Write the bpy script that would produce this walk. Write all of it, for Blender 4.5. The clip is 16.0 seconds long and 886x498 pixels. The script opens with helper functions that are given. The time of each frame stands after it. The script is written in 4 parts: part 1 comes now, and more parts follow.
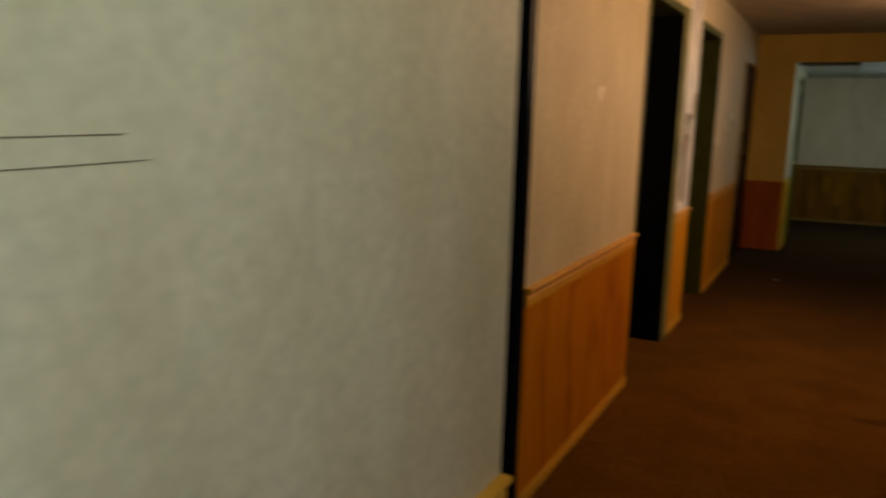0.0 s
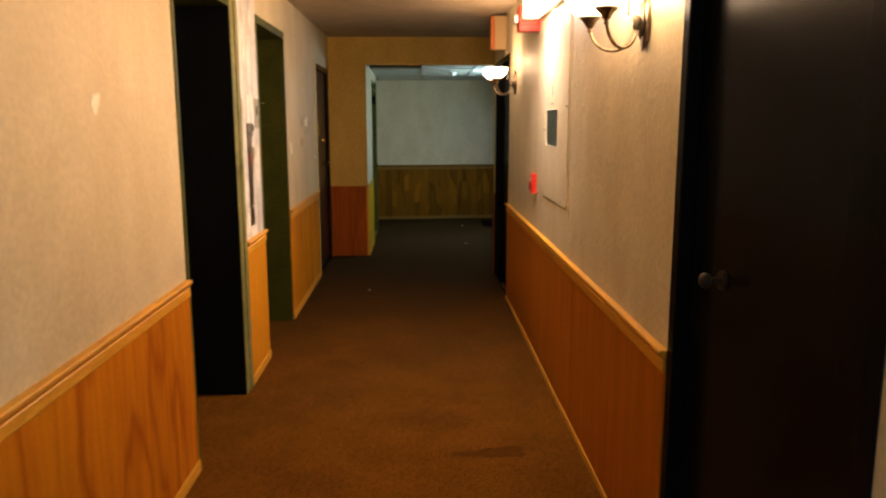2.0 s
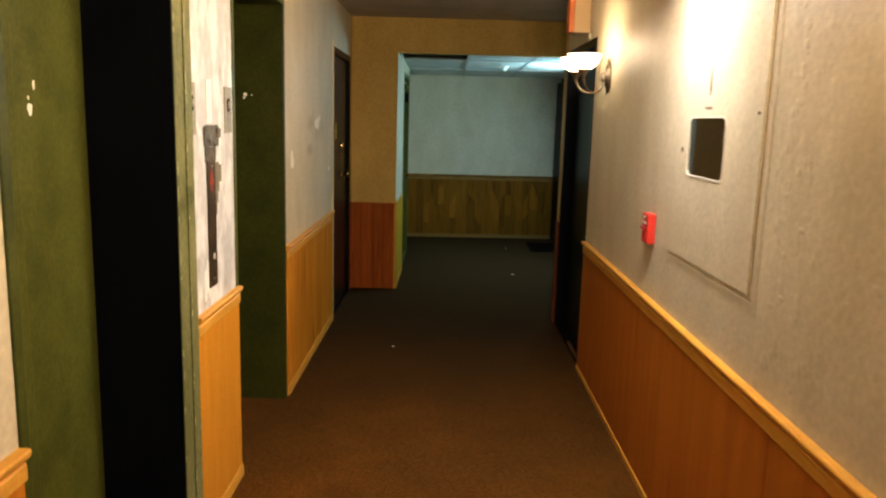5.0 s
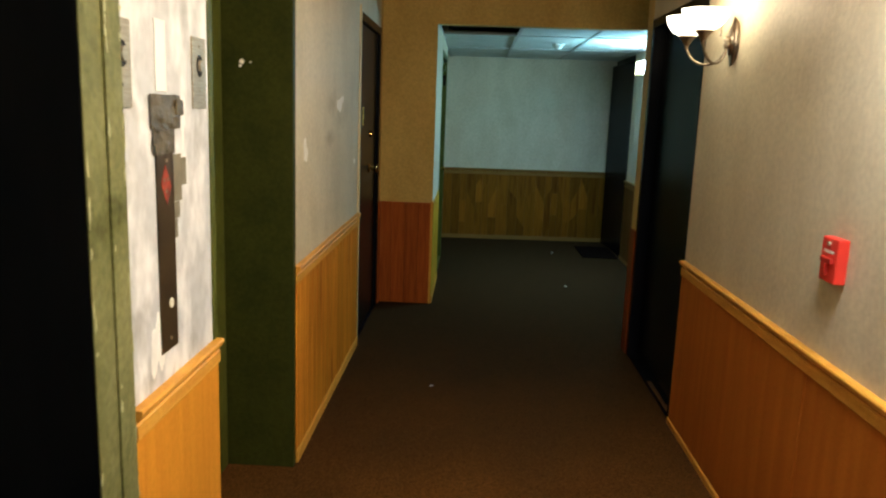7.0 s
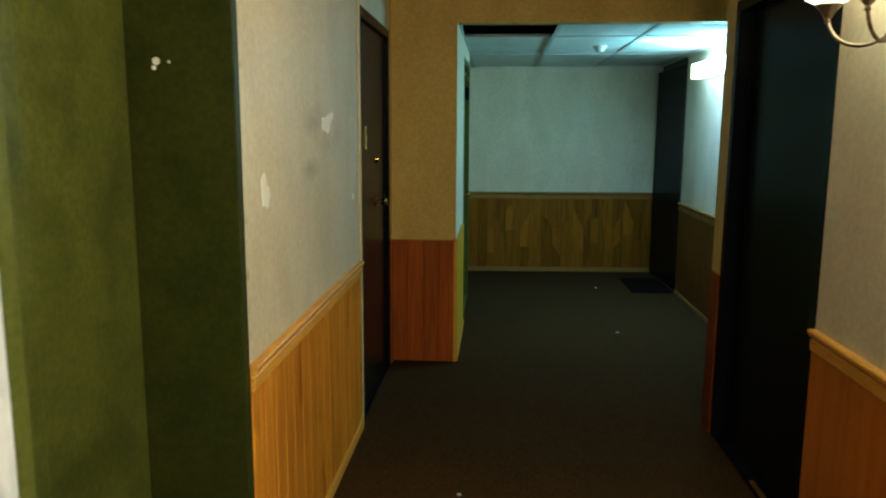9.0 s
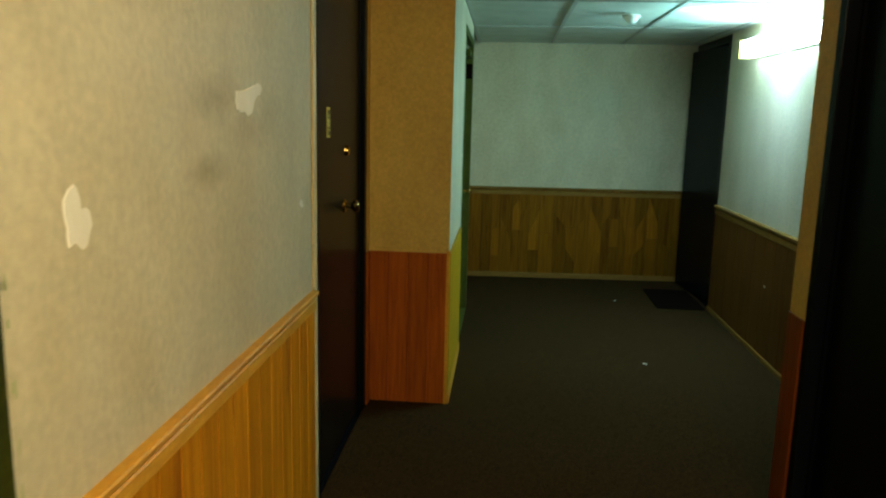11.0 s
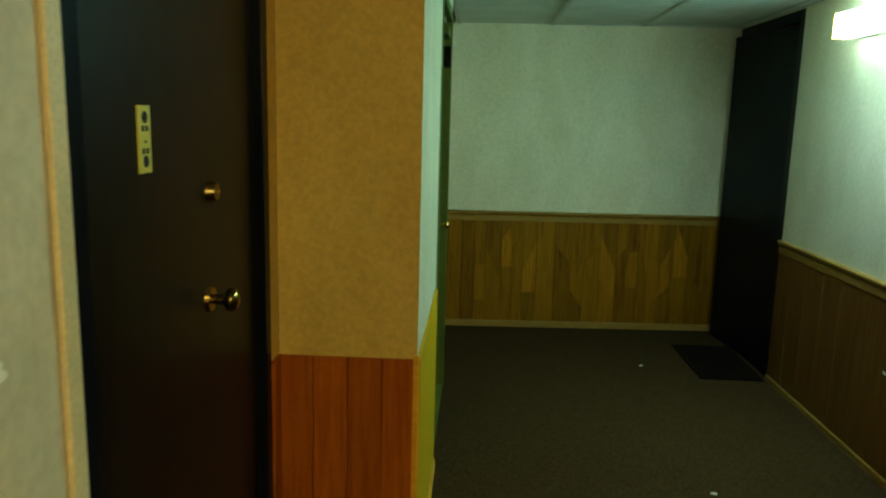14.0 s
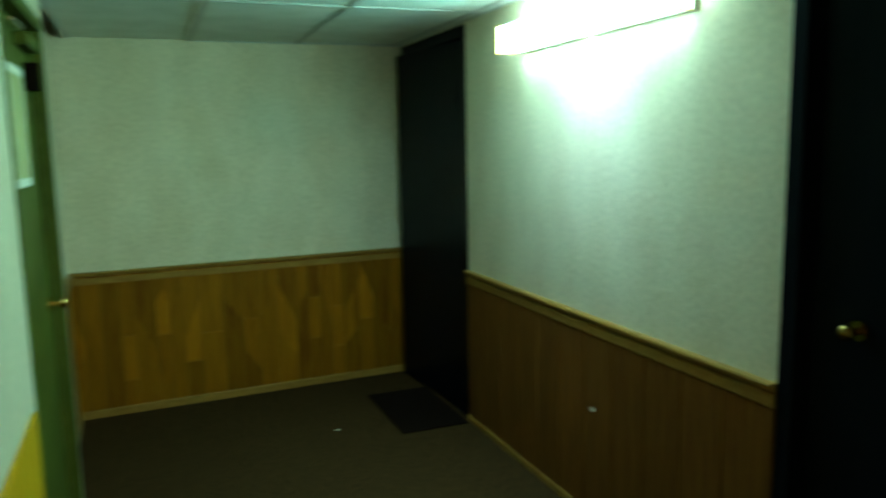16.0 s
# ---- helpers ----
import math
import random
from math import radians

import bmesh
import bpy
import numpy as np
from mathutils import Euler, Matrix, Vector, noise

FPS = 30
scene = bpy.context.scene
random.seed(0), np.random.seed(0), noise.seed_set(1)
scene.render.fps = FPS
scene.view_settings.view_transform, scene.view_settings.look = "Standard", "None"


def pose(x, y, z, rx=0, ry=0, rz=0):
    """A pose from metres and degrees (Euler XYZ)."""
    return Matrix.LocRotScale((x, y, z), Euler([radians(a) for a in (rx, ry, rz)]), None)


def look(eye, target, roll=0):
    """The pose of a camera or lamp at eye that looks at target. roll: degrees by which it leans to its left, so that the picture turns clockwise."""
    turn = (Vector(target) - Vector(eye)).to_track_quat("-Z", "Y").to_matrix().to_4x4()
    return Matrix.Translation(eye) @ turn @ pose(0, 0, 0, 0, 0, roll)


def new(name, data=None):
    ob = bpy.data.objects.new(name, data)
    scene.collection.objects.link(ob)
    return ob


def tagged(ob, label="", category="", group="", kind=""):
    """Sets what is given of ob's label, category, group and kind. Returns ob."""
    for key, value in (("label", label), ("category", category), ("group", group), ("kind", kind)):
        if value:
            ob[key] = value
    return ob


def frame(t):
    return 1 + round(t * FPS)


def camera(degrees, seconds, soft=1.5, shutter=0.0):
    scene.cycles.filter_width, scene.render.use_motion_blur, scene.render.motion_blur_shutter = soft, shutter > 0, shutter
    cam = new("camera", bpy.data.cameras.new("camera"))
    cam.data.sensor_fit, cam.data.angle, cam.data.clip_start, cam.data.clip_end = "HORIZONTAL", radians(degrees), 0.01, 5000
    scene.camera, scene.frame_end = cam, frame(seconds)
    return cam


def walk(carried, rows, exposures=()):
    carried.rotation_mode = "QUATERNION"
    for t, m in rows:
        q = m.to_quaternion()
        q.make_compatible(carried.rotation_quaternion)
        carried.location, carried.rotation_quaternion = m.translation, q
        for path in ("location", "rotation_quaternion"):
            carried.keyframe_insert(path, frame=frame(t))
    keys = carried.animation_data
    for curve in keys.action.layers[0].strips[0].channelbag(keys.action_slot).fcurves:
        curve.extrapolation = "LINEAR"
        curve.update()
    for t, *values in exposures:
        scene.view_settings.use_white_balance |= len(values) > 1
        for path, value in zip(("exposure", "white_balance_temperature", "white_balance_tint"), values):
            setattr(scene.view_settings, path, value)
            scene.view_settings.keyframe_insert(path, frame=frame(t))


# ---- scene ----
cam = camera(61.1, 16.0, soft=2.2, shutter=0.5)
PATH = [
    (0, (0.096, 0.357, 1.513), (-0.816, 2.1, 1.155), 1.5),
    (0.5, (0.14, 0.55, 1.536), (-0.389, 2.439, 1.147), -0.1),
    (1, (0.135, 0.777, 1.538), (-0.084, 2.725, 1.14), 0.5),
    (1.5, (0.108, 1.009, 1.554), (0.057, 2.977, 1.202), 0.6),
    (2, (0.127, 1.254, 1.563), (0.19, 3.224, 1.224), -0.1),
    (2.5, (0.112, 1.518, 1.56), (0.25, 3.481, 1.202), 0.6),
    (3, (0.12, 1.793, 1.566), (0.312, 3.747, 1.185), 0.4),
    (3.5, (0.121, 2.085, 1.56), (0.261, 4.041, 1.169), 1.2),
    (4, (0.088, 2.377, 1.572), (0.191, 4.341, 1.212), 1.3),
    (4.5, (0.071, 2.662, 1.584), (0.136, 4.631, 1.238), 1.1),
    (5, (0.006, 2.932, 1.587), (0.002, 4.903, 1.248), 1.6),
    (7.5, (-0.162, 4.243, 1.518), (-0.247, 6.207, 1.15), 1.6),
    (8, (-0.164, 4.513, 1.512), (-0.271, 6.476, 1.143), -0.1),
    (8.5, (-0.171, 4.775, 1.522), (-0.313, 6.739, 1.171), 0.1),
    (9, (-0.192, 5.009, 1.526), (-0.333, 6.978, 1.21), 0.3),
    (11.5, (-0.184, 6.248, 1.521), (-0.341, 8.209, 1.161), 1.5),
    (12, (-0.182, 6.511, 1.506), (-0.366, 8.472, 1.158), -0.1),
    (12.5, (-0.202, 6.777, 1.52), (-0.402, 8.738, 1.177), 0.4),
    (13, (-0.237, 7.043, 1.527), (-0.386, 9.009, 1.192), 0.8),
    (13.5, (-0.246, 7.318, 1.531), (-0.369, 9.284, 1.187), 0.7),
    (14, (-0.292, 7.584, 1.532), (-0.375, 9.551, 1.182), 1.5),
    (14.5, (-0.282, 7.794, 1.532), (-0.366, 9.767, 1.22), -0.3),
    (15, (-0.282, 8.045, 1.528), (-0.26, 10.025, 1.248), -0.5),
    (15.5, (-0.24, 8.198, 1.52), (0.091, 10.154, 1.266), -0.1),
    (16, (-0.121, 8.282, 1.553), (0.611, 10.122, 1.274), -1.1),
]
walk(cam, [(t, look(eye, target, roll)) for t, eye, target, roll in PATH],
     [(0, -1.25, 6900, 21), (0.5, -0.9, 6800, 23), (1, -0.45, 6700, 23), (1.5, -0.25, 6600, 22), (2, -0.1, 6400, 20), (3.5, 0.1, 5800, 14), (5, 0.15, 5300, 6),
      (7.5, 0.1, 4700, -4), (9, 0.15, 4550, -15), (12.5, 0.22, 6050, -25), (14, 0.4, 6000, -34), (15, 0.68, 5950, -37), (16, 0.48, 5550, -40)])

# ---- world and large lights ----
world = bpy.data.worlds.new("night")
scene.world = world
world.use_nodes = True
world.node_tree.nodes["Background"].inputs[0].default_value = (0.01, 0.012, 0.015, 1)
world.node_tree.nodes["Background"].inputs[1].default_value = 0.02

WARM = (1.0, 0.63, 0.32)
COOL = (0.555, 1.0, 1.0)


def lamp(name, kind, m, power, colour, size=0.04, size_y=None):
    data = bpy.data.lights.new(name, kind)
    data.energy, data.color = power, colour
    if kind == "AREA":
        data.shape, data.size, data.size_y = "RECTANGLE", size, size_y or size
    else:
        data.shadow_soft_size = size
    ob = new(name, data)
    ob.matrix_world = m
    return ob


# ---- materials ----
def mat(name, colour, rough=0.6, metal=0.0, colour2=None, scale=8.0, stretch=(1, 1, 1), bump=0.0, bump_scale=120.0,
        fine=0.0, random_mix=0.0, spread=(0.35, 0.65), coat=0.0, emit=None, emit_strength=0.0, specular=0.5, ior=1.45,
        bump2=0.0, far_colour=None, far_run=(0, 1), streak=None, flake=None, smudges=(), stain=None, stain_scale=3.0, stain_stretch=(1, 1, 1), stain_at=(0.5, 0.56)):
    m = bpy.data.materials.new(name)
    m.use_nodes = True
    t = m.node_tree
    b = t.nodes["Principled BSDF"]
    b.inputs["Roughness"].default_value = rough
    b.inputs["Metallic"].default_value = metal
    b.inputs["Coat Weight"].default_value = coat
    b.inputs["Coat Roughness"].default_value = 0.15
    b.inputs["Specular IOR Level"].default_value = specular
    b.inputs["IOR"].default_value = ior
    coord = t.nodes.new("ShaderNodeNewGeometry")
    info = t.nodes.new("ShaderNodeObjectInfo")

    def tex(scale, stretch, detail=5, shift=True):
        mapping = t.nodes.new("ShaderNodeMapping")
        mapping.inputs["Scale"].default_value = stretch
        t.links.new(coord.outputs["Position"], mapping.inputs["Vector"])
        if random_mix and shift:
            mul = t.nodes.new("ShaderNodeVectorMath")
            mul.operation = "SCALE"
            mul.inputs[0].default_value = (17, 31, 9)
            t.links.new(info.outputs["Random"], mul.inputs["Scale"])
            t.links.new(mul.outputs[0], mapping.inputs["Location"])
        n = t.nodes.new("ShaderNodeTexNoise")
        n.inputs["Scale"].default_value = scale
        n.inputs["Detail"].default_value = detail
        t.links.new(mapping.outputs[0], n.inputs["Vector"])
        return n.outputs["Fac"]

    def ramp(source, lo, hi):
        r = t.nodes.new("ShaderNodeMapRange")
        r.inputs["From Min"].default_value, r.inputs["From Max"].default_value = lo, hi
        t.links.new(source, r.inputs["Value"])
        return r.outputs[0]

    def mix(fac, a, c, mode="MIX"):
        x = t.nodes.new("ShaderNodeMix")
        x.data_type, x.blend_type = "RGBA", mode
        for socket, value in ((x.inputs["Factor"], fac), (x.inputs["A"], a), (x.inputs["B"], c)):
            if isinstance(value, (tuple, list)):
                socket.default_value = (*value[:3], 1)
            elif isinstance(value, (int, float)):
                socket.default_value = value
            else:
                t.links.new(value, socket)
        return x.outputs["Result"]

    col = colour
    if colour2:
        col = mix(ramp(tex(scale, stretch), *spread), colour, colour2)
    if stain:
        col = mix(ramp(tex(stain_scale, stain_stretch, 4), *stain_at), col, stain)
    if streak:
        # dark forking veins that run along the grain
        away = t.nodes.new("ShaderNodeMath")
        away.operation = "SUBTRACT"
        t.links.new(tex(1.5, (2.4, 2.4, 0.62), 2), away.inputs[0])
        away.inputs[1].default_value = 0.5
        size = t.nodes.new("ShaderNodeMath")
        size.operation = "ABSOLUTE"
        t.links.new(away.outputs[0], size.inputs[0])
        col = mix(ramp(size.outputs[0], 0.055, 0.0), col, streak)
    if flake:
        # veneer leaves of unlike tone with slanting edges
        mapping = t.nodes.new("ShaderNodeMapping")
        mapping.inputs["Scale"].default_value = (10.5, 3.0, 3.2)
        t.links.new(coord.outputs["Position"], mapping.inputs["Vector"])
        warp = t.nodes.new("ShaderNodeMix")
        warp.data_type = "VECTOR"
        warp.inputs["Factor"].default_value = 0.16
        t.links.new(mapping.outputs[0], warp.inputs["A"])
        wob = t.nodes.new("ShaderNodeTexNoise")
        wob.inputs["Scale"].default_value = 1.6
        t.links.new(mapping.outputs[0], wob.inputs["Vector"])
        t.links.new(wob.outputs["Color"], warp.inputs["B"])
        vor = t.nodes.new("ShaderNodeTexVoronoi")
        vor.inputs["Scale"].default_value = 1.0
        vor.feature = "SMOOTH_F1"
        vor.inputs["Smoothness"].default_value = 0.10
        t.links.new(warp.outputs["Result"], vor.inputs["Vector"])
        pick = t.nodes.new("ShaderNodeSeparateColor")
        t.links.new(vor.outputs["Color"], pick.inputs[0])
        col = mix(ramp(pick.outputs[0], 0.15, 0.75), col, flake)
        col = mix(ramp(tex(3, (26, 26, 0.6), 2, False), 0.56, 0.72), col, tuple(c * 0.6 for c in flake))
    for cy, cz, ry, rz, depth in smudges:
        # greasy handling marks of soft outline on the wall, each at its own spot
        spot = t.nodes.new("ShaderNodeMapping")
        spot.inputs["Location"].default_value = (-LEFT_FACE / 0.1, -cy / ry, -cz / rz)
        spot.inputs["Scale"].default_value = (1 / 0.1, 1 / ry, 1 / rz)
        t.links.new(coord.outputs["Position"], spot.inputs["Vector"])
        span = t.nodes.new("ShaderNodeVectorMath")
        span.operation = "LENGTH"
        t.links.new(spot.outputs[0], span.inputs[0])
        rag = t.nodes.new("ShaderNodeMath")
        rag.operation = "MULTIPLY_ADD"
        t.links.new(tex(9, (1, 1, 1), 4), rag.inputs[0])
        rag.inputs[1].default_value = 1.6
        t.links.new(span.outputs["Value"], rag.inputs[2])
        fade = t.nodes.new("ShaderNodeMath")
        fade.operation = "MULTIPLY"
        t.links.new(ramp(rag.outputs[0], 1.9, 0.7), fade.inputs[0])
        fade.inputs[1].default_value = depth
        col = mix(fade.outputs[0], col, (0.30, 0.24, 0.13))
    # blends towards a second colour along y, with an uneven edge
    if far_colour:
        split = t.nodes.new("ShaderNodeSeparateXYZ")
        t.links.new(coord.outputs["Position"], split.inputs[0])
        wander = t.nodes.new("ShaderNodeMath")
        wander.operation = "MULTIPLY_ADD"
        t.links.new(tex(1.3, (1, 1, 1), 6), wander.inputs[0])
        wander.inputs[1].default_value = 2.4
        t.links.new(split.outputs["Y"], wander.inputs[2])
        col = mix(ramp(wander.outputs[0], far_run[0] + 1.2, far_run[1] + 1.2), col, far_colour)
    if random_mix:
        r = t.nodes.new("ShaderNodeMapRange")
        r.inputs["To Min"].default_value, r.inputs["To Max"].default_value = 1 - random_mix, 1 + random_mix * 0.6
        t.links.new(info.outputs["Random"], r.inputs["Value"])
        v = t.nodes.new("ShaderNodeHueSaturation")
        t.links.new(r.outputs[0], v.inputs["Value"])
        if isinstance(col, tuple):
            v.inputs["Color"].default_value = (*col, 1)
        else:
            t.links.new(col, v.inputs["Color"])
        col = v.outputs[0]
    if fine:
        g = t.nodes.new("ShaderNodeMapRange")
        g.inputs["From Min"].default_value, g.inputs["From Max"].default_value = 0.3, 0.7
        g.inputs["To Min"].default_value, g.inputs["To Max"].default_value = 1 - fine, 1 + fine
        t.links.new(tex(bump_scale, (1, 1, 1), 2, False), g.inputs["Value"])
        col = mix(1.0, col, g.outputs[0], "MULTIPLY")
    if isinstance(col, tuple):
        b.inputs["Base Color"].default_value = (*col, 1)
    else:
        t.links.new(col, b.inputs["Base Color"])
    if bump:
        bp = t.nodes.new("ShaderNodeBump")
        bp.inputs["Strength"].default_value = bump
        bp.inputs["Distance"].default_value = 0.004
        t.links.new(tex(bump_scale, (1, 1, 1), 3, False), bp.inputs["Height"])
        if bump2:
            big = t.nodes.new("ShaderNodeBump")
            big.inputs["Strength"].default_value = bump2
            big.inputs["Distance"].default_value = 0.012
            t.links.new(ramp(tex(13, (1, 1, 1), 2, False), 0.52, 0.75), big.inputs["Height"])
            t.links.new(big.outputs[0], bp.inputs["Normal"])
        t.links.new(bp.outputs[0], b.inputs["Normal"])
    if emit:
        b.inputs["Emission Color"].default_value = (*emit, 1)
        b.inputs["Emission Strength"].default_value = emit_strength
    return m


LEFT_FACE = -0.85
PAPER = mat("wallpaper", (0.61, 0.545, 0.385), 0.5, colour2=(0.54, 0.472, 0.32), scale=2.4, stretch=(2.0, 2.0, 0.9), bump=0.35, specular=0.5, ior=1.25,
            bump_scale=48, fine=0.08, stain=(0.50, 0.435, 0.28), stain_scale=2.3, stain_stretch=(1, 1, 0.8), stain_at=(0.55, 0.76), bump2=0.08,
            smudges=((7.70, 1.545, 0.16, 0.055, 0.6), (7.63, 1.385, 0.12, 0.045, 0.75), (7.90, 1.47, 0.17, 0.06, 0.5), (8.06, 1.51, 0.12, 0.08, 0.4)))
TANPAPER = mat("tan_wallpaper", (0.62, 0.435, 0.105), 0.5, colour2=(0.54, 0.365, 0.08), scale=2.4, stretch=(2.0, 2.0, 0.9), bump=0.35, specular=0.5, ior=1.25,
               bump_scale=60, fine=0.10)
PLASTER = mat("white_plaster", (0.80, 0.80, 0.81), 0.5, colour2=(0.50, 0.51, 0.53), scale=5, stretch=(1.5, 2.2, 1.0), bump=0.5, bump_scale=25, fine=0.08, spread=(0.36, 0.56),
              stain=(0.33, 0.33, 0.32), stain_scale=5, stain_stretch=(1, 1.4, 0.8), stain_at=(0.58, 0.72), bump2=0.3)
BARE = mat("bare_plaster", (0.88, 0.87, 0.85), 0.6, colour2=(0.78, 0.77, 0.75), scale=22, bump=0.3, bump_scale=60)
FILLER = mat("filler", (0.90, 0.85, 0.76), 0.7, colour2=(0.84, 0.79, 0.69), scale=15, bump=0.2, bump_scale=60)
WOOD = mat("pine_panel", (0.55, 0.205, 0.007), 0.42, colour2=(0.43, 0.135, 0.005), scale=4, stretch=(7, 7, 0.6), bump=0.10, bump_scale=90,
           random_mix=0.08, streak=(0.32, 0.080, 0.005), fine=0.06, specular=0.4, ior=1.2)
REDPINE = mat("reddish_pine_panel", (0.43, 0.148, 0.008), 0.42, colour2=(0.35, 0.112, 0.006), scale=3.2, stretch=(6, 6, 0.45), bump=0.10, bump_scale=90,
              random_mix=0.05, stain=(0.33, 0.09, 0.006), stain_scale=2.0, stain_stretch=(5, 5, 0.6), stain_at=(0.58, 0.76), fine=0.06, specular=0.4, ior=1.2)
PINE = mat("grooved_pine_panel", (0.60, 0.26, 0.007), 0.42, colour2=(0.43, 0.155, 0.004), scale=4, stretch=(10, 10, 0.5), bump=0.10, bump_scale=90,
           random_mix=0.16, stain=(0.28, 0.085, 0.006), stain_scale=2.2, stain_stretch=(6, 6, 0.9), stain_at=(0.60, 0.70), fine=0.06, specular=0.4, ior=1.2)
PLY = mat("smooth_panel", (0.60, 0.265, 0.010), 0.42, colour2=(0.53, 0.22, 0.008), scale=5, stretch=(7, 7, 0.6), bump=0.1, bump_scale=80, fine=0.06, specular=0.4, ior=1.2)
OAK = mat("veneered_panel", (0.27, 0.122, 0.007), 0.45, colour2=(0.21, 0.09, 0.005), scale=5, stretch=(9, 9, 0.8), bump=0.12, bump_scale=90,
          random_mix=0.04, flake=(0.155, 0.055, 0.004), fine=0.08, specular=0.4, ior=1.2)
STAVE_PALE, STAVE_MID, STAVE_DARK = (
    mat(name, tuple(c * k for c in (0.29, 0.128, 0.006)), 0.45, colour2=tuple(c * k * 0.72 for c in (0.29, 0.118, 0.006)), scale=5, stretch=(14, 14, 0.7), bump=0.12, bump_scale=90,
        random_mix=0.14, fine=0.08, specular=0.4, ior=1.2, stain=tuple(c * k * 0.55 for c in (0.29, 0.105, 0.005)), stain_scale=3, stain_stretch=(7, 7, 0.8), stain_at=(0.58, 0.72))
    for name, k in (("pale_stave", 1.02), ("brown_stave", 0.80), ("dark_stave", 0.56)))
# wood made paler and yellower to carry the grazing fluorescent light
LITPANEL = mat("lit_panel", (0.50, 0.30, 0.012), 0.42, colour2=(0.42, 0.24, 0.009), scale=5, stretch=(9, 9, 0.7), bump=0.1, bump_scale=90, fine=0.06, specular=0.4, ior=1.2)
REDWOOD = mat("red_stained_panel", (0.40, 0.105, 0.009), 0.42, colour2=(0.28, 0.062, 0.006), scale=5, stretch=(12, 12, 0.7), bump=0.12, bump_scale=90,
              random_mix=0.10, fine=0.06, specular=0.4, ior=1.2)
# red stained panel again, its colour darkened for the poorly lit corner dado
SHADED_REDWOOD = mat("shaded_red_panel", (0.22, 0.05, 0.006), 0.45, colour2=(0.15, 0.032, 0.004), scale=5, stretch=(12, 12, 0.7), bump=0.12, bump_scale=90, fine=0.06, ior=1.2)
# the weak grazing light below the room's wall lamp is put into this brown
DIMWOOD = mat("dimmed_brown_panel", (0.14, 0.062, 0.012), 0.42, specular=0.4, ior=1.2, colour2=(0.095, 0.039, 0.008), scale=5, stretch=(9, 9, 0.7), bump=0.1, bump_scale=90,
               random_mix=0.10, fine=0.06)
TRIM = mat("oak_trim", (0.66, 0.35, 0.036), 0.42, ior=1.25, colour2=(0.57, 0.275, 0.026), scale=9, stretch=(1, 1, 8), bump=0.1, bump_scale=80, fine=0.08)
PALETRIM = mat("pale_trim", (0.62, 0.50, 0.26), 0.5, fine=0.1)
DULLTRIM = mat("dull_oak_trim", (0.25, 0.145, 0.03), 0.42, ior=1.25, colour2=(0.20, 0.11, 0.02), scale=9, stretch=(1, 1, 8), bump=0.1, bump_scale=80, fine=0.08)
# turns to a darker, duller brown between y 4.6 and 8.2
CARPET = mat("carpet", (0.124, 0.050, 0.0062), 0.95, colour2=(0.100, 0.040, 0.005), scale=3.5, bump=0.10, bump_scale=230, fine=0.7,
             stain=(0.080, 0.031, 0.0045), stain_scale=1.6, stain_at=(0.58, 0.76), specular=0.3, ior=1.06, far_colour=(0.038, 0.0215, 0.0080), far_run=(4.6, 8.2))
CEIL = mat("ceiling_texture", (0.52, 0.44, 0.33), 0.85, colour2=(0.44, 0.36, 0.26), scale=4, bump=0.7, bump_scale=90, fine=0.08)
TILE = mat("ceiling_tile", (0.72, 0.72, 0.66), 0.85, colour2=(0.62, 0.62, 0.55), scale=5, bump=0.5, bump_scale=160, fine=0.10)
GRID = mat("ceiling_grid", (0.45, 0.44, 0.40), 0.5, fine=0.05)
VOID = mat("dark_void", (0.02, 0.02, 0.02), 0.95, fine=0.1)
# black door colour with the near sconce's warm light mixed in as brown
LAMPLIT_DOOR = mat("lamplit_black_door", (0.0065, 0.0050, 0.0030), 0.3, colour2=(0.0095, 0.0068, 0.0038), scale=5, stretch=(6, 6, 0.5), bump=0.04, bump_scale=50, specular=0.4, ior=1.2)
BLACK = mat("black_door_paint", (0.0042, 0.0052, 0.0075), 0.24, colour2=(0.0062, 0.0068, 0.009), scale=6, stretch=(3, 3, 0.6), bump=0.02, bump_scale=30, specular=0.4, ior=1.14)
GREEN = mat("olive_paint", (0.078, 0.086, 0.012), 0.48, ior=1.25, colour2=(0.058, 0.066, 0.009), stain=(0.036, 0.043, 0.006), stain_scale=3, stain_at=(0.52, 0.74), scale=6, bump=0.22, bump_scale=70, fine=0.16, bump2=0.08)
# the lift doors' olive at about half strength, for the second lift's jamb
DKGREEN = mat("dark_olive_side", (0.036, 0.040, 0.005), 0.5, ior=1.2, colour2=(0.025, 0.029, 0.004), scale=6, bump=0.22, bump_scale=70, fine=0.16, bump2=0.08)
STEEL = mat("brushed_steel", (0.46, 0.40, 0.29), 0.46, 0.7, colour2=(0.34, 0.29, 0.20), scale=20, stretch=(1, 1, 12), bump=0.05)
BRASS = mat("brass", (0.78, 0.52, 0.16), 0.22, 1.0)
BRONZE = mat("aged_bronze", (0.40, 0.33, 0.24), 0.34, 1.0, colour2=(0.20, 0.155, 0.11), scale=45, bump=0.1, bump_scale=150)
DARKKNOB = mat("dark_bronze", (0.03, 0.022, 0.015), 0.5, 0.0, ior=1.3)
DARKBRASS = mat("dull_brass", (0.24, 0.165, 0.045), 0.2, 1.0)
RED = mat("red_plastic", (0.62, 0.035, 0.018), 0.35)
DARKRED = mat("dark_red_plastic", (0.40, 0.02, 0.012), 0.35)
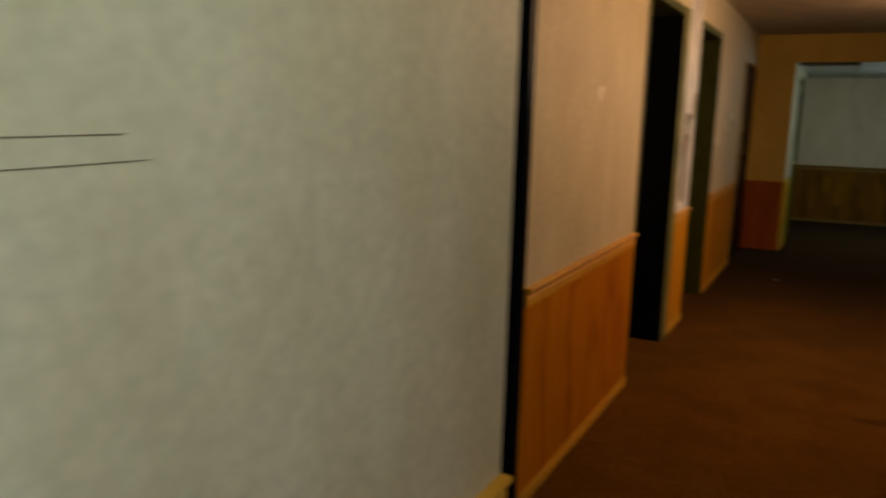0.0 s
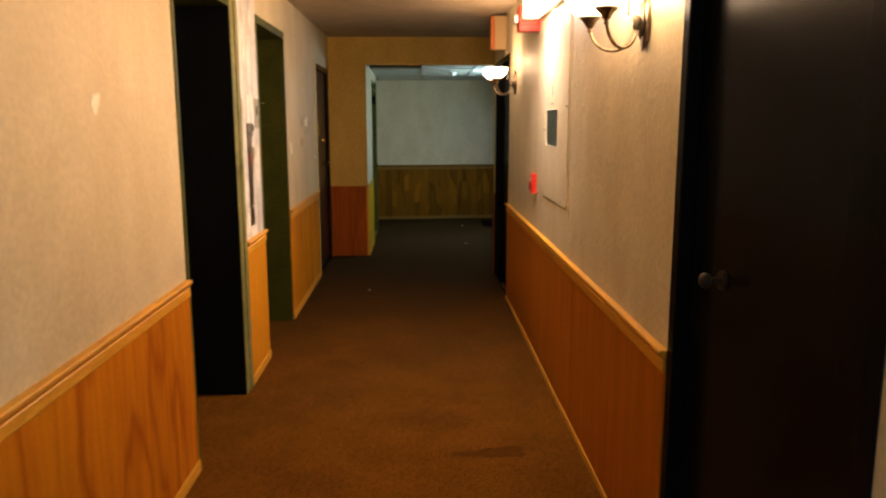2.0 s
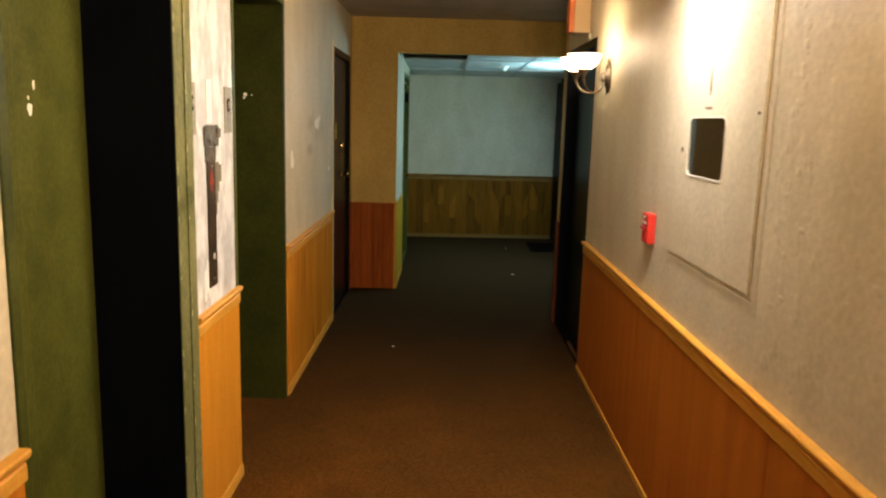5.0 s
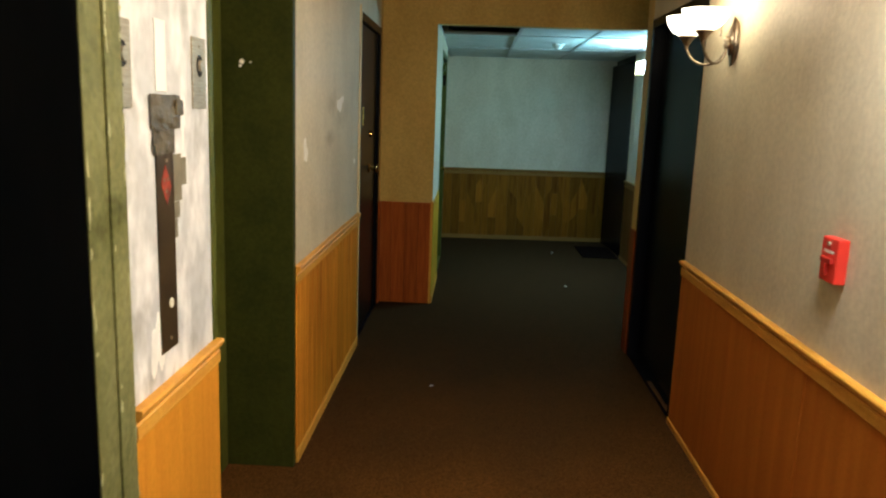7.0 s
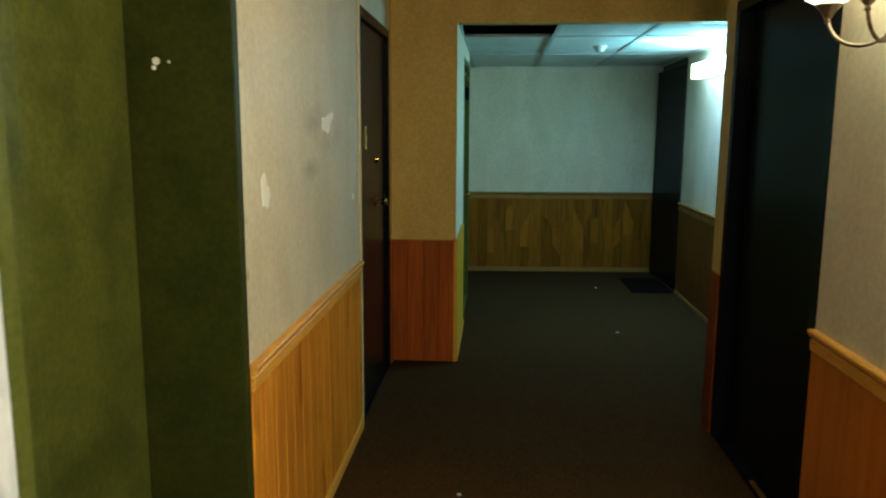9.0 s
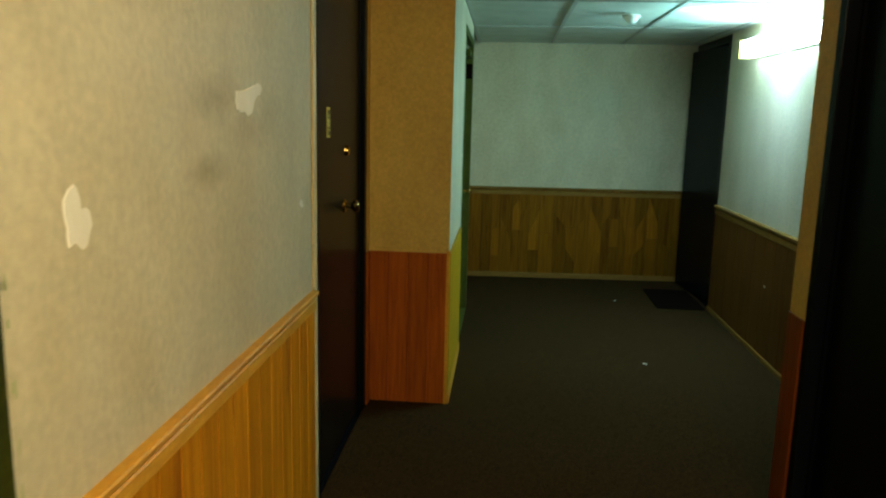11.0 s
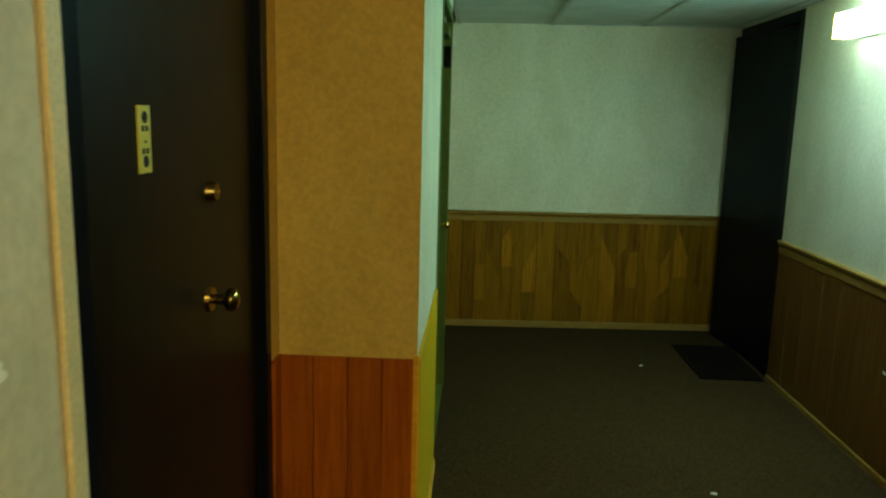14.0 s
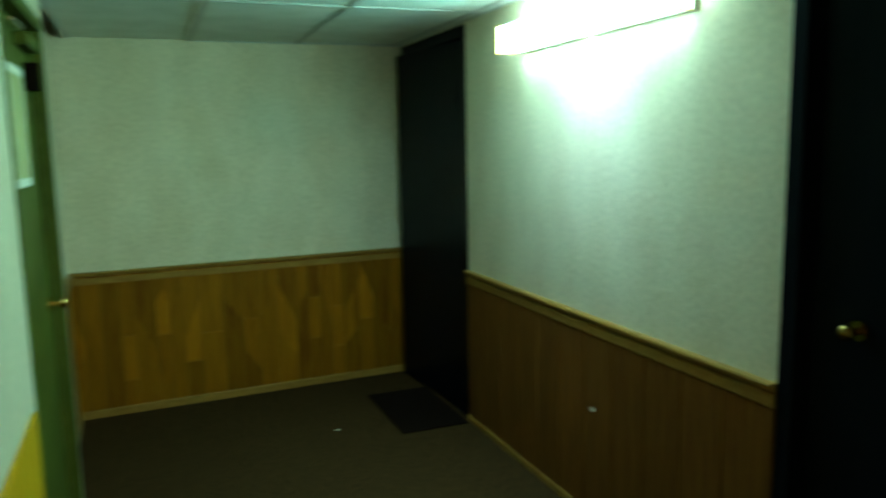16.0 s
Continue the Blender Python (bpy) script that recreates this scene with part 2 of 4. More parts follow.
WORNGREEN = mat("worn_olive_paint", (0.19, 0.19, 0.075), 0.5, ior=1.25, colour2=(0.13, 0.135, 0.045), scale=9, stretch=(1, 1, 0.5), bump=0.3, bump_scale=60, fine=0.18, stain=(0.05, 0.055, 0.012), stain_scale=5, stain_at=(0.58, 0.7), bump2=0.2)
CHIPPED = mat("bared_primer", (0.42, 0.42, 0.22), 0.6)
CARPET_STAIN = mat("stained_carpet", (0.075, 0.030, 0.0045), 0.95, bump=0.10, bump_scale=230, fine=0.7, specular=0.3, ior=1.06)
FADEDRED = mat("faded_red", (0.32, 0.040, 0.010), 0.6, colour2=(0.13, 0.024, 0.010), scale=45)
ORANGE = mat("orange_plastic", (0.70, 0.20, 0.05), 0.45)
TAN = mat("tan_metal", (0.62, 0.45, 0.24), 0.5, fine=0.05)
CREAM = mat("cream_metal", (0.66, 0.62, 0.50), 0.45, fine=0.04)
WHITE = mat("white_plastic", (0.78, 0.77, 0.72), 0.4)
STRIPPLATE = mat("tarnished_brown_metal", (0.036, 0.024, 0.009), 0.42, 0.3, colour2=(0.062, 0.040, 0.015), scale=14, bump=0.1)
TAPE = mat("duct_tape", (0.125, 0.10, 0.055), 0.42, 0.0, colour2=(0.055, 0.045, 0.025), scale=18, bump=0.5, bump_scale=45)
GLUE = mat("grey_adhesive", (0.20, 0.18, 0.12), 0.7, colour2=(0.14, 0.125, 0.08), scale=20)
MARK = mat("dark_scuff", (0.16, 0.11, 0.07), 0.7)
GLASS_DARK = mat("dark_glass", (0.010, 0.009, 0.006), 0.03, specular=0.5, ior=1.75)
FLATBLACK = mat("flat_black", (0.008, 0.005, 0.0035), 0.95, bump=0.4, bump_scale=120, specular=0.1, ior=1.06)
YELLOW = mat("yellowed_plate", (0.60, 0.50, 0.06), 0.4)
SHADE = mat("frosted_glass_lit", (0.8, 0.75, 0.65), 0.5, emit=(1.0, 0.72, 0.42), emit_strength=9.0)
DIFFUSER_WARM = mat("warm_diffuser_lit", (0.8, 0.8, 0.75), 0.5, emit=(1.0, 0.74, 0.44), emit_strength=10.0)
DIFFUSER_COOL = mat("cool_diffuser_lit", (0.8, 0.8, 0.8), 0.5, emit=(0.80, 0.98, 1.05), emit_strength=14.0)
# the window's yellow light is put into the pane's colour; it emits nothing
PANE_LIT = mat("yellow_lit_pane", (0.55, 0.52, 0.25), 0.25, colour2=(0.45, 0.43, 0.2), scale=12)


# ---- mesh helpers ----
def box(bm, x0, x1, y0, y1, z0, z1, bevel=0.0):
    got = bmesh.ops.create_cube(bm, size=1)["verts"]
    bmesh.ops.scale(bm, vec=(x1 - x0, y1 - y0, z1 - z0), verts=got)
    bmesh.ops.translate(bm, vec=((x0 + x1) / 2, (y0 + y1) / 2, (z0 + z1) / 2), verts=got)
    if bevel:
        edges = list({e for v in got for e in v.link_edges})
        bmesh.ops.bevel(bm, geom=edges, offset=bevel, segments=2, affect="EDGES", profile=0.6)
    return bm


def slab(x0, x1, y0, y1, z0, z1, bevel=0.0):
    return box(bmesh.new(), x0, x1, y0, y1, z0, z1, bevel)


def drum(axis, centre, r, depth, seg=20, r2=None, bm=None):
    bm = bm or bmesh.new()
    got = bmesh.ops.create_cone(bm, cap_ends=True, segments=seg, radius1=r, radius2=r if r2 is None else r2, depth=depth)["verts"]
    turn = {"x": Matrix.Rotation(radians(90), 3, "Y"), "y": Matrix.Rotation(radians(-90), 3, "X"), "z": Matrix.Identity(3)}[axis]
    bmesh.ops.rotate(bm, matrix=turn, verts=got)
    bmesh.ops.translate(bm, vec=centre, verts=got)
    return bm


def lathe(profile, centre, seg=28):
    """A turned body about a vertical axis from (radius, height) pairs."""
    bm = bmesh.new()
    rings = []
    for r, h in profile:
        rings.append([bm.verts.new((centre[0] + r * math.cos(a), centre[1] + r * math.sin(a), centre[2] + h))
                      for a in (2 * math.pi * i / seg for i in range(seg))])
    for a, c in zip(rings, rings[1:]):
        for i in range(seg):
            bm.faces.new((a[i], a[(i + 1) % seg], c[(i + 1) % seg], c[i]))
    return bm


def tube(points, r, seg=8):
    """A round bar along a smooth line of points."""
    bm = bmesh.new()
    pts = [Vector(p) for p in points]
    rings = []
    for i, p in enumerate(pts):
        d = (pts[min(i + 1, len(pts) - 1)] - pts[max(i - 1, 0)]).normalized()
        q = d.to_track_quat("Z", "Y")
        rings.append([bm.verts.new(p + q @ Vector((r * math.cos(a), r * math.sin(a), 0))) for a in (2 * math.pi * k / seg for k in range(seg))])
    for a, c in zip(rings, rings[1:]):
        for k in range(seg):
            bm.faces.new((a[k], a[(k + 1) % seg], c[(k + 1) % seg], c[k]))
    bm.faces.new(rings[0][::-1])
    bm.faces.new(rings[-1])
    return bm


def blob(axis, centre, ry, rz, thick, seed, n=22, rough=0.3):
    """A thin patch of uneven outline on a wall whose normal is +x or -x (thick carries the sign)."""
    rnd = random.Random(seed)
    bm = bmesh.new()
    phase = [rnd.uniform(0, 6.28) for _ in range(4)]
    ring = []
    for i in range(n):
        a = 2 * math.pi * i / n
        k = 1 + rough * (0.5 * math.sin(2 * a + phase[0]) + 0.35 * math.sin(3 * a + phase[1]) + 0.3 * math.sin(5 * a + phase[2])) + rnd.uniform(-0.06, 0.06)
        u, v = ry * k * math.cos(a), rz * k * math.sin(a)
        ring.append((u, v))
    place = (lambda u, v, d: (centre[0] + d, centre[1] + u, centre[2] + v)) if axis == "x" else (lambda u, v, d: (centre[0] + u, centre[1] + v, centre[2] + d))
    low = [bm.verts.new(place(u, v, 0)) for u, v in ring]
    top = [bm.verts.new(place(u * 0.94, v * 0.94, thick)) for u, v in ring]
    bm.faces.new(top)
    for i in range(n):
        bm.faces.new((low[i], low[(i + 1) % n], top[(i + 1) % n], top[i]))
    return bm


def obj(name, bm, material, smooth=False):
    bmesh.ops.recalc_face_normals(bm, faces=bm.faces)
    me = bpy.data.meshes.new(name)
    bm.to_mesh(me)
    bm.free()
    me.materials.append(material)
    if smooth:
        for p in me.polygons:
            p.use_smooth = True
    return new(name, me)


def part(name, bm, material, parent, label="", smooth=False):
    ob = obj(name, bm, material, smooth)
    ob.parent = parent
    ob.matrix_parent_inverse = parent.matrix_world.inverted()
    return tagged(ob, label)


def thing(name, at, label, category, group="", kind=""):
    ob = new(name)
    ob.location = at
    ob.empty_display_size = 0.1
    bpy.context.view_layer.update()
    return tagged(ob, label, category, group, kind)


def cells(name, us, zs, lo, hi, axis, hole, material):
    """A wall as one closed solid: cells of the grid us by zs, without those for which hole(u, z) holds. axis: the way that it runs."""
    bm = bmesh.new()
    keep = {(i, j) for i in range(len(us) - 1) for j in range(len(zs) - 1)
            if not hole((us[i] + us[i + 1]) / 2, (zs[j] + zs[j + 1]) / 2)}
    verts = {}

    def vert(i, j, d):
        if (i, j, d) not in verts:
            w = (lo, hi)[d]
            verts[i, j, d] = bm.verts.new((w, us[i], zs[j]) if axis == "y" else (us[i], w, zs[j]))
        return verts[i, j, d]

    for i, j in keep:
        for d in (0, 1):
            bm.faces.new([vert(i, j, d), vert(i + 1, j, d), vert(i + 1, j + 1, d), vert(i, j + 1, d)])
        for near, a, c in (((i - 1, j), (i, j), (i, j + 1)), ((i + 1, j), (i + 1, j), (i + 1, j + 1)),
                           ((i, j - 1), (i, j), (i + 1, j)), ((i, j + 1), (i, j + 1), (i + 1, j + 1))):
            if near not in keep:
                bm.faces.new([vert(*a, 0), vert(*c, 0), vert(*c, 1), vert(*a, 1)])
    return tagged(obj(name, bm, material), kind="structure")


# ---- the plan ----
LEFT, RIGHT = -0.85, 0.878          # the corridor's walls
PASS_L = -0.445                     # left wall of the passages at both ends
ROOM_R, FAR = 1.46, 12.92           # the end room
CEILING, DROP = 2.45, 2.165
HEADER = 2.155
PIER0, PIER1 = 1.667, 9.66          # where the passages begin
BACK = -2.2
FLOOR = 0.05                        # the carpet's height
D0 = (1.73, 2.795)                   # left doors and lift openings
LIFT_A = (4.37, 5.42)
LIFT_B = (5.945, 6.885)
D3 = (8.58, 9.57)
R1 = (2.395, 3.42)                   # right doors
R2 = (7.53, 8.61)
CORNER = 8.75                       # where the right wall ends
R3 = (8.86, 9.79)
R4 = (11.895, 12.89)
LDOOR = (10.62, 11.62)
DOOR_H, LIFT_H = 2.10, 2.17

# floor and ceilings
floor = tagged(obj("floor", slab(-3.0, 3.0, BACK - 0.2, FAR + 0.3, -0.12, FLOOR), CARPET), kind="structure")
ceiling = tagged(obj("ceiling", slab(-1.4, 1.7, BACK - 0.1, PIER1 + 0.06, CEILING, CEILING + 0.1), CEIL), kind="structure")


def opening_in(spans):
    return lambda u, z: any(a < u < b and z < h for a, b, h in spans)


def breaks(lo, hi, spans):
    return sorted({lo, hi, *[e for a, b, h in spans for e in (a, b)]})


left_spans = [(*D0, DOOR_H), (*LIFT_A, LIFT_H), (*LIFT_B, LIFT_H), (*D3, DOOR_H)]
cells("wall_left", breaks(PIER0, PIER1, left_spans), [0, DOOR_H, LIFT_H, CEILING], LEFT - 0.30, LEFT, "y", opening_in(left_spans), PAPER)
cells("wall_passage", [BACK, PIER0], [0, CEILING], PASS_L - 0.705, PASS_L, "y", lambda u, z: False, PAPER)
right_spans = [(*R1, DOOR_H), (*R2, DOOR_H)]
cells("wall_right", breaks(BACK, CORNER, right_spans), [0, DOOR_H, CEILING], RIGHT, RIGHT + 0.15, "y", opening_in(right_spans), PAPER)
cells("wall_corner", [RIGHT + 0.15, ROOM_R + 0.15], [0, CEILING], CORNER - 0.12, CORNER, "x", lambda u, z: False, PAPER)
room_spans = [(*R3, DOOR_H), (*R4, 2.155)]
cells("wall_room_right", breaks(CORNER, FAR, room_spans), [0, DOOR_H, 2.155, CEILING], ROOM_R, ROOM_R + 0.15, "y", opening_in(room_spans), PAPER)
left_room_spans = [(*LDOOR, 2.05)]
cells("wall_room_corner", [LDOOR[1] + 0.055, FAR], [0, CEILING], PASS_L - 0.705, PASS_L - 0.085, "y", lambda u, z: False, PAPER)
cells("wall_room_left", breaks(PIER1, LDOOR[1] + 0.055, left_room_spans), [0, 2.05, CEILING], PASS_L - 0.705, PASS_L, "y", opening_in(left_room_spans), PAPER)
SKEW = Matrix.Translation((ROOM_R, FAR, 0)) @ Matrix.Rotation(radians(3.3), 4, "Z") @ Matrix.Translation((-ROOM_R, -FAR, 0))   # the far wall is out of square
wall_far = cells("wall_far", [PASS_L - 0.705, ROOM_R + 0.15], [0, CEILING], FAR, FAR + 0.12, "x", lambda u, z: False, PAPER)
wall_far.matrix_world = SKEW
cells("wall_back", [PASS_L - 0.705, RIGHT + 0.15], [0, CEILING], BACK - 0.12, BACK, "x", lambda u, z: False, PAPER)
cells("header", [PASS_L, ROOM_R], [HEADER, CEILING], PIER1, PIER1 + 0.10, "x", lambda u, z: False, TANPAPER)
tagged(obj("pier_facing", slab(LEFT, PASS_L, PIER1 - 0.003, PIER1 - 0.0003, 0.83, CEILING), TANPAPER), kind="structure")
tagged(obj("return_facing", slab(LEFT + 0.0003, LEFT + 0.003, D3[1], PIER1 - 0.0035, 0.845, CEILING), TANPAPER), kind="structure")
tagged(obj("corner_facing", slab(RIGHT - 0.003, RIGHT - 0.0003, R2[1], CORNER, 0.84, CEILING), TANPAPER), kind="structure")
# plain backs that close the openings
for name, x0, x1, a, b in (("closing_wall_left", LEFT - 0.5, LEFT - 0.42, D0[0] - 0.1, D3[1] + 0.1), ("closing_wall_right", ROOM_R + 0.5, ROOM_R + 0.58, R1[0] - 0.1, FAR)):
    tagged(obj(name, slab(x0, x1, a, b, 0, CEILING), VOID), kind="structure")

# suspended ceiling of the end room, one panel missing beside the header
XS = [PASS_L, 0.18, 0.79, 1.40, ROOM_R]
YS = [PIER1 + 0.10, 10.42, 11.64, 12.86, FAR]
bm = bmesh.new()
for i in range(4):
    for j in range(4):
        if j == 0 and i < 1:
            continue
        sag = random.uniform(-0.002, 0.003)
        box(bm, XS[i] + 0.009, XS[i + 1] - 0.009, YS[j] + 0.009, YS[j + 1] - 0.009, DROP + 0.004 + sag, DROP + 0.018 + sag)
def settle(bm):
    """The suspended ceiling has sunk a little towards the far left corner."""
    for v in bm.verts:
        v.co.z += 0.012 * (v.co.x - ROOM_R) * (v.co.y - PIER1) / 3.3
    return bm


drop_ceiling = tagged(obj("ceiling_tiles", settle(bm), TILE), kind="structure")
bm = bmesh.new()
for x in XS:
    box(bm, x - 0.012, x + 0.012, YS[0], FAR, DROP - 0.002, DROP + 0.003)
for y in YS:
    for i in range(4):
        box(bm, XS[i] + 0.012, XS[i + 1] - 0.012, y - 0.012, y + 0.012, DROP - 0.002, DROP + 0.003)
tagged(obj("ceiling_grid", settle(bm), GRID), kind="structure")
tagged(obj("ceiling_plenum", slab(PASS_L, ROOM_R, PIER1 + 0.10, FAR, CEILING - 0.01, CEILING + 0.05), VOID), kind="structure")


# ---- wainscot: planks, chair rail and base ----
PLANK = {}


def plank_mesh(w, h, t, material, pitch_lines=True):
    key = (round(w, 4), round(h, 4), round(t, 4), material.name)
    if key not in PLANK:
        bm = bmesh.new()
        c = min(0.0035, t * 0.6) if pitch_lines else 0.0012
        prof = [(0, 0), (0, t - c), (c, t), (w - c, t), (w, t - c), (w, 0)]
        lo = [bm.verts.new((u, d, 0)) for u, d in prof]
        hi = [bm.verts.new((u, d, h)) for u, d in prof]
        n = len(prof)
        for i in range(n - 1):
            bm.faces.new((lo[i], lo[i + 1], hi[i + 1], hi[i]))
        bm.faces.new(hi[::-1])
        bm.faces.new(lo)
        bmesh.ops.recalc_face_normals(bm, faces=bm.faces)
        me = bpy.data.meshes.new("plank")
        bm.to_mesh(me)
        bm.free()
        me.materials.append(material)
        PLANK[key] = me
    return PLANK[key]


def moulding(run, profile, material, name, axis, at, out):
    """A moulding along a wall. profile: (depth, height) pairs; out: the side to which it stands out."""
    bm = bmesh.new()
    ends = []
    for u in run:
        ends.append([bm.verts.new((at + out * d, u, z) if axis == "y" else (u, at + out * d, z)) for d, z in profile])
    n = len(profile)
    for i in range(n):
        bm.faces.new((ends[0][i], ends[0][(i + 1) % n], ends[1][(i + 1) % n], ends[1][i]))
    bm.faces.new(ends[0])
    bm.faces.new(ends[1][::-1])
    return obj(name, bm, material)


def wainscot(name, run, axis, at, out, top, material, pitch, rail=True, base=0.055, trim=None, base_d=0.014):
    """A panelled dado of separate planks with its chair rail and base."""
    trim = trim or TRIM
    a, b = run
    t = 0.010
    backing = slab(*(sorted((at, at + out * 0.002)) + [a, b] if axis == "y" else [a, b] + sorted((at, at + out * 0.002))), 0.0, top - 0.005)
    root = tagged(obj(name, backing, material), kind="structure")
    n = max(1, round((b - a) / pitch))
    w = (b - a) / n
    me = plank_mesh(w - (0.0012 if material is not OAK else 0.0004), top - 0.012, t - 0.002, material, material is not OAK)
    for i in range(n):
        p = new("plank", me)
        if axis == "y":
            p.matrix_world = Matrix(((0, out, 0, at + out * 0.002), (1, 0, 0, a + i * w), (0, 0, 1, 0.004), (0, 0, 0, 1)))
        else:
            p.matrix_world = Matrix(((1, 0, 0, a + i * w), (0, out, 0, at + out * 0.002), (0, 0, 1, 0.004), (0, 0, 0, 1)))
        p.parent = root
    if rail:
        prof = [(0, top - 0.072), (0.012, top - 0.072), (0.015, top - 0.068), (0.015, top - 0.037), (0.012, top - 0.033), (0.005, top - 0.031), (0.005, top - 0.027), (0.018, top - 0.024), (0.025, top - 0.015), (0.027, top - 0.006), (0.024, top - 0.001), (0.018, top), (0, top)]
        r = moulding(run, prof, trim, "chair_rail", axis, at, out)
        r.parent = root
    if base:
        prof = [(d, FLOOR + z) for d, z in ((0, -0.02), (base_d + 0.002, -0.02), (base_d + 0.002, base * 0.75), (base_d - 0.003, base), (0, base))]
        r = moulding(run, prof, trim, "baseboard", axis, at, out)
        r.parent = root
    return root


wainscot("wainscot_passage", (BACK, PIER0), "y", PASS_L, 1, 0.80, WOOD, 0.20)
wainscot("wainscot_left_1", (D0[1] + 0.002, LIFT_A[0] - 0.005), "y", LEFT, 1, 0.905, WOOD, 1.6)
wainscot("wainscot_left_2", (LIFT_A[1] + 0.02, LIFT_B[0] + 0.02), "y", LEFT, 1, 0.888, PLY, 0.60)
wainscot("wainscot_left_3", (LIFT_B[1] + 0.02, D3[0] - 0.044), "y", LEFT, 1, 0.895, PINE, 0.105)
wainscot("wainscot_pier", (LEFT, PASS_L - 0.002), "x", PIER1, -1, 0.845, REDWOOD, 0.10, rail=False, base=0)
wainscot("wainscot_return", (D3[1] + 0.002, PIER1 - 0.012), "y", LEFT, 1, 0.845, REDWOOD, 0.10, rail=False, base=0)
wainscot("wainscot_right_1", (BACK, R1[0] - 0.002), "y", RIGHT, -1, 0.875, WOOD, 0.20)
wainscot("wainscot_right_2", (R1[1] + 0.002, R2[0] - 0.002), "y", RIGHT, -1, 0.872, REDPINE, 1.2, base=0.03)
wainscot("wainscot_right_3", (R2[1] + 0.002, CORNER), "y", RIGHT, -1, 0.850, SHADED_REDWOOD, 0.10, rail=False, base=0)
wainscot("wainscot_room_left_1", (PIER1, LDOOR[0] - 0.06), "y", PASS_L, 1, 0.845, LITPANEL, 0.10, rail=False)
wainscot("wainscot_room_left_2", (LDOOR[1] + 0.06, FAR - 0.2), "y", PASS_L - 0.085, 1, 0.885, OAK, 0.10, trim=DULLTRIM)
far_dado = wainscot("wainscot_far", (PASS_L - 0.11, ROOM_R), "x", FAR, -1, 0.885, OAK, 3.0, trim=DULLTRIM)


def stave_mesh(w, z1a, z1b, z0a, z0b, t):
    """A thin veneer stave whose ends may slant; local x along the wall, y outwards."""
    bm = bmesh.new()
    c = 0.002
    out = [(0, z0a), (w, z0b), (w, z1b), (0, z1a)]
    ins = [(c, z0a + c), (w - c, z0b + c), (w - c, z1b - c), (c, z1a - c)]
    back = [bm.verts.new((u, 0, z)) for u, z in out]
    face = [bm.verts.new((u, t, z)) for u, z in ins]
    bm.faces.new(face)
    for i in range(4):
        bm.faces.new((back[i], back[(i + 1) % 4], face[(i + 1) % 4], face[i]))
    bmesh.ops.recalc_face_normals(bm, faces=bm.faces)
    me = bpy.data.meshes.new("stave")
    bm.to_mesh(me)
    bm.free()
    return me


srnd = random.Random(31)
u = PASS_L - 0.11
TONES = (STAVE_PALE, STAVE_MID, STAVE_DARK)
while u < ROOM_R - 0.02:
    w = min(srnd.choice((0.075, 0.095, 0.115, 0.13)), ROOM_R - u)
    cuts = [FLOOR + 0.03]
    mid = srnd.uniform(0.33, 0.62)
    cuts += [mid, 0.852] if srnd.random() < 0.75 else [mid - 0.12, mid + 0.14, 0.852]
    slant = [0.0] + [srnd.choice((-0.11, -0.06, 0.0, 0.0, 0.07, 0.12)) for _ in cuts[1:-1]] + [0.0]
    tone = srnd.randrange(3)
    for k in range(len(cuts) - 1):
        me = stave_mesh(w - 0.0006, cuts[k + 1] + slant[k + 1], cuts[k + 1] - slant[k + 1], cuts[k] + slant[k] + 0.0006, cuts[k] - slant[k] + 0.0006, 0.0035)
        me.materials.append(TONES[min(2, max(0, (2 - k if len(cuts) < 4 else (2, 0, 1)[k]) - (tone == 0) * (k == 0) + srnd.choice((0, 0, 1)) * (k > 0)))])
        p = new("stave", me)
        p.matrix_world = Matrix(((1, 0, 0, u), (0, -1, 0, FAR - 0.0105), (0, 0, 1, 0), (0, 0, 0, 1)))
        p.parent = far_dado
    u += w
far_dado.matrix_world = SKEW
wainscot("wainscot_room_right", (R3[1] + 0.002, R4[0] - 0.002), "y", ROOM_R, -1, 0.883, DIMWOOD, 0.20, base=0.035, trim=DULLTRIM)


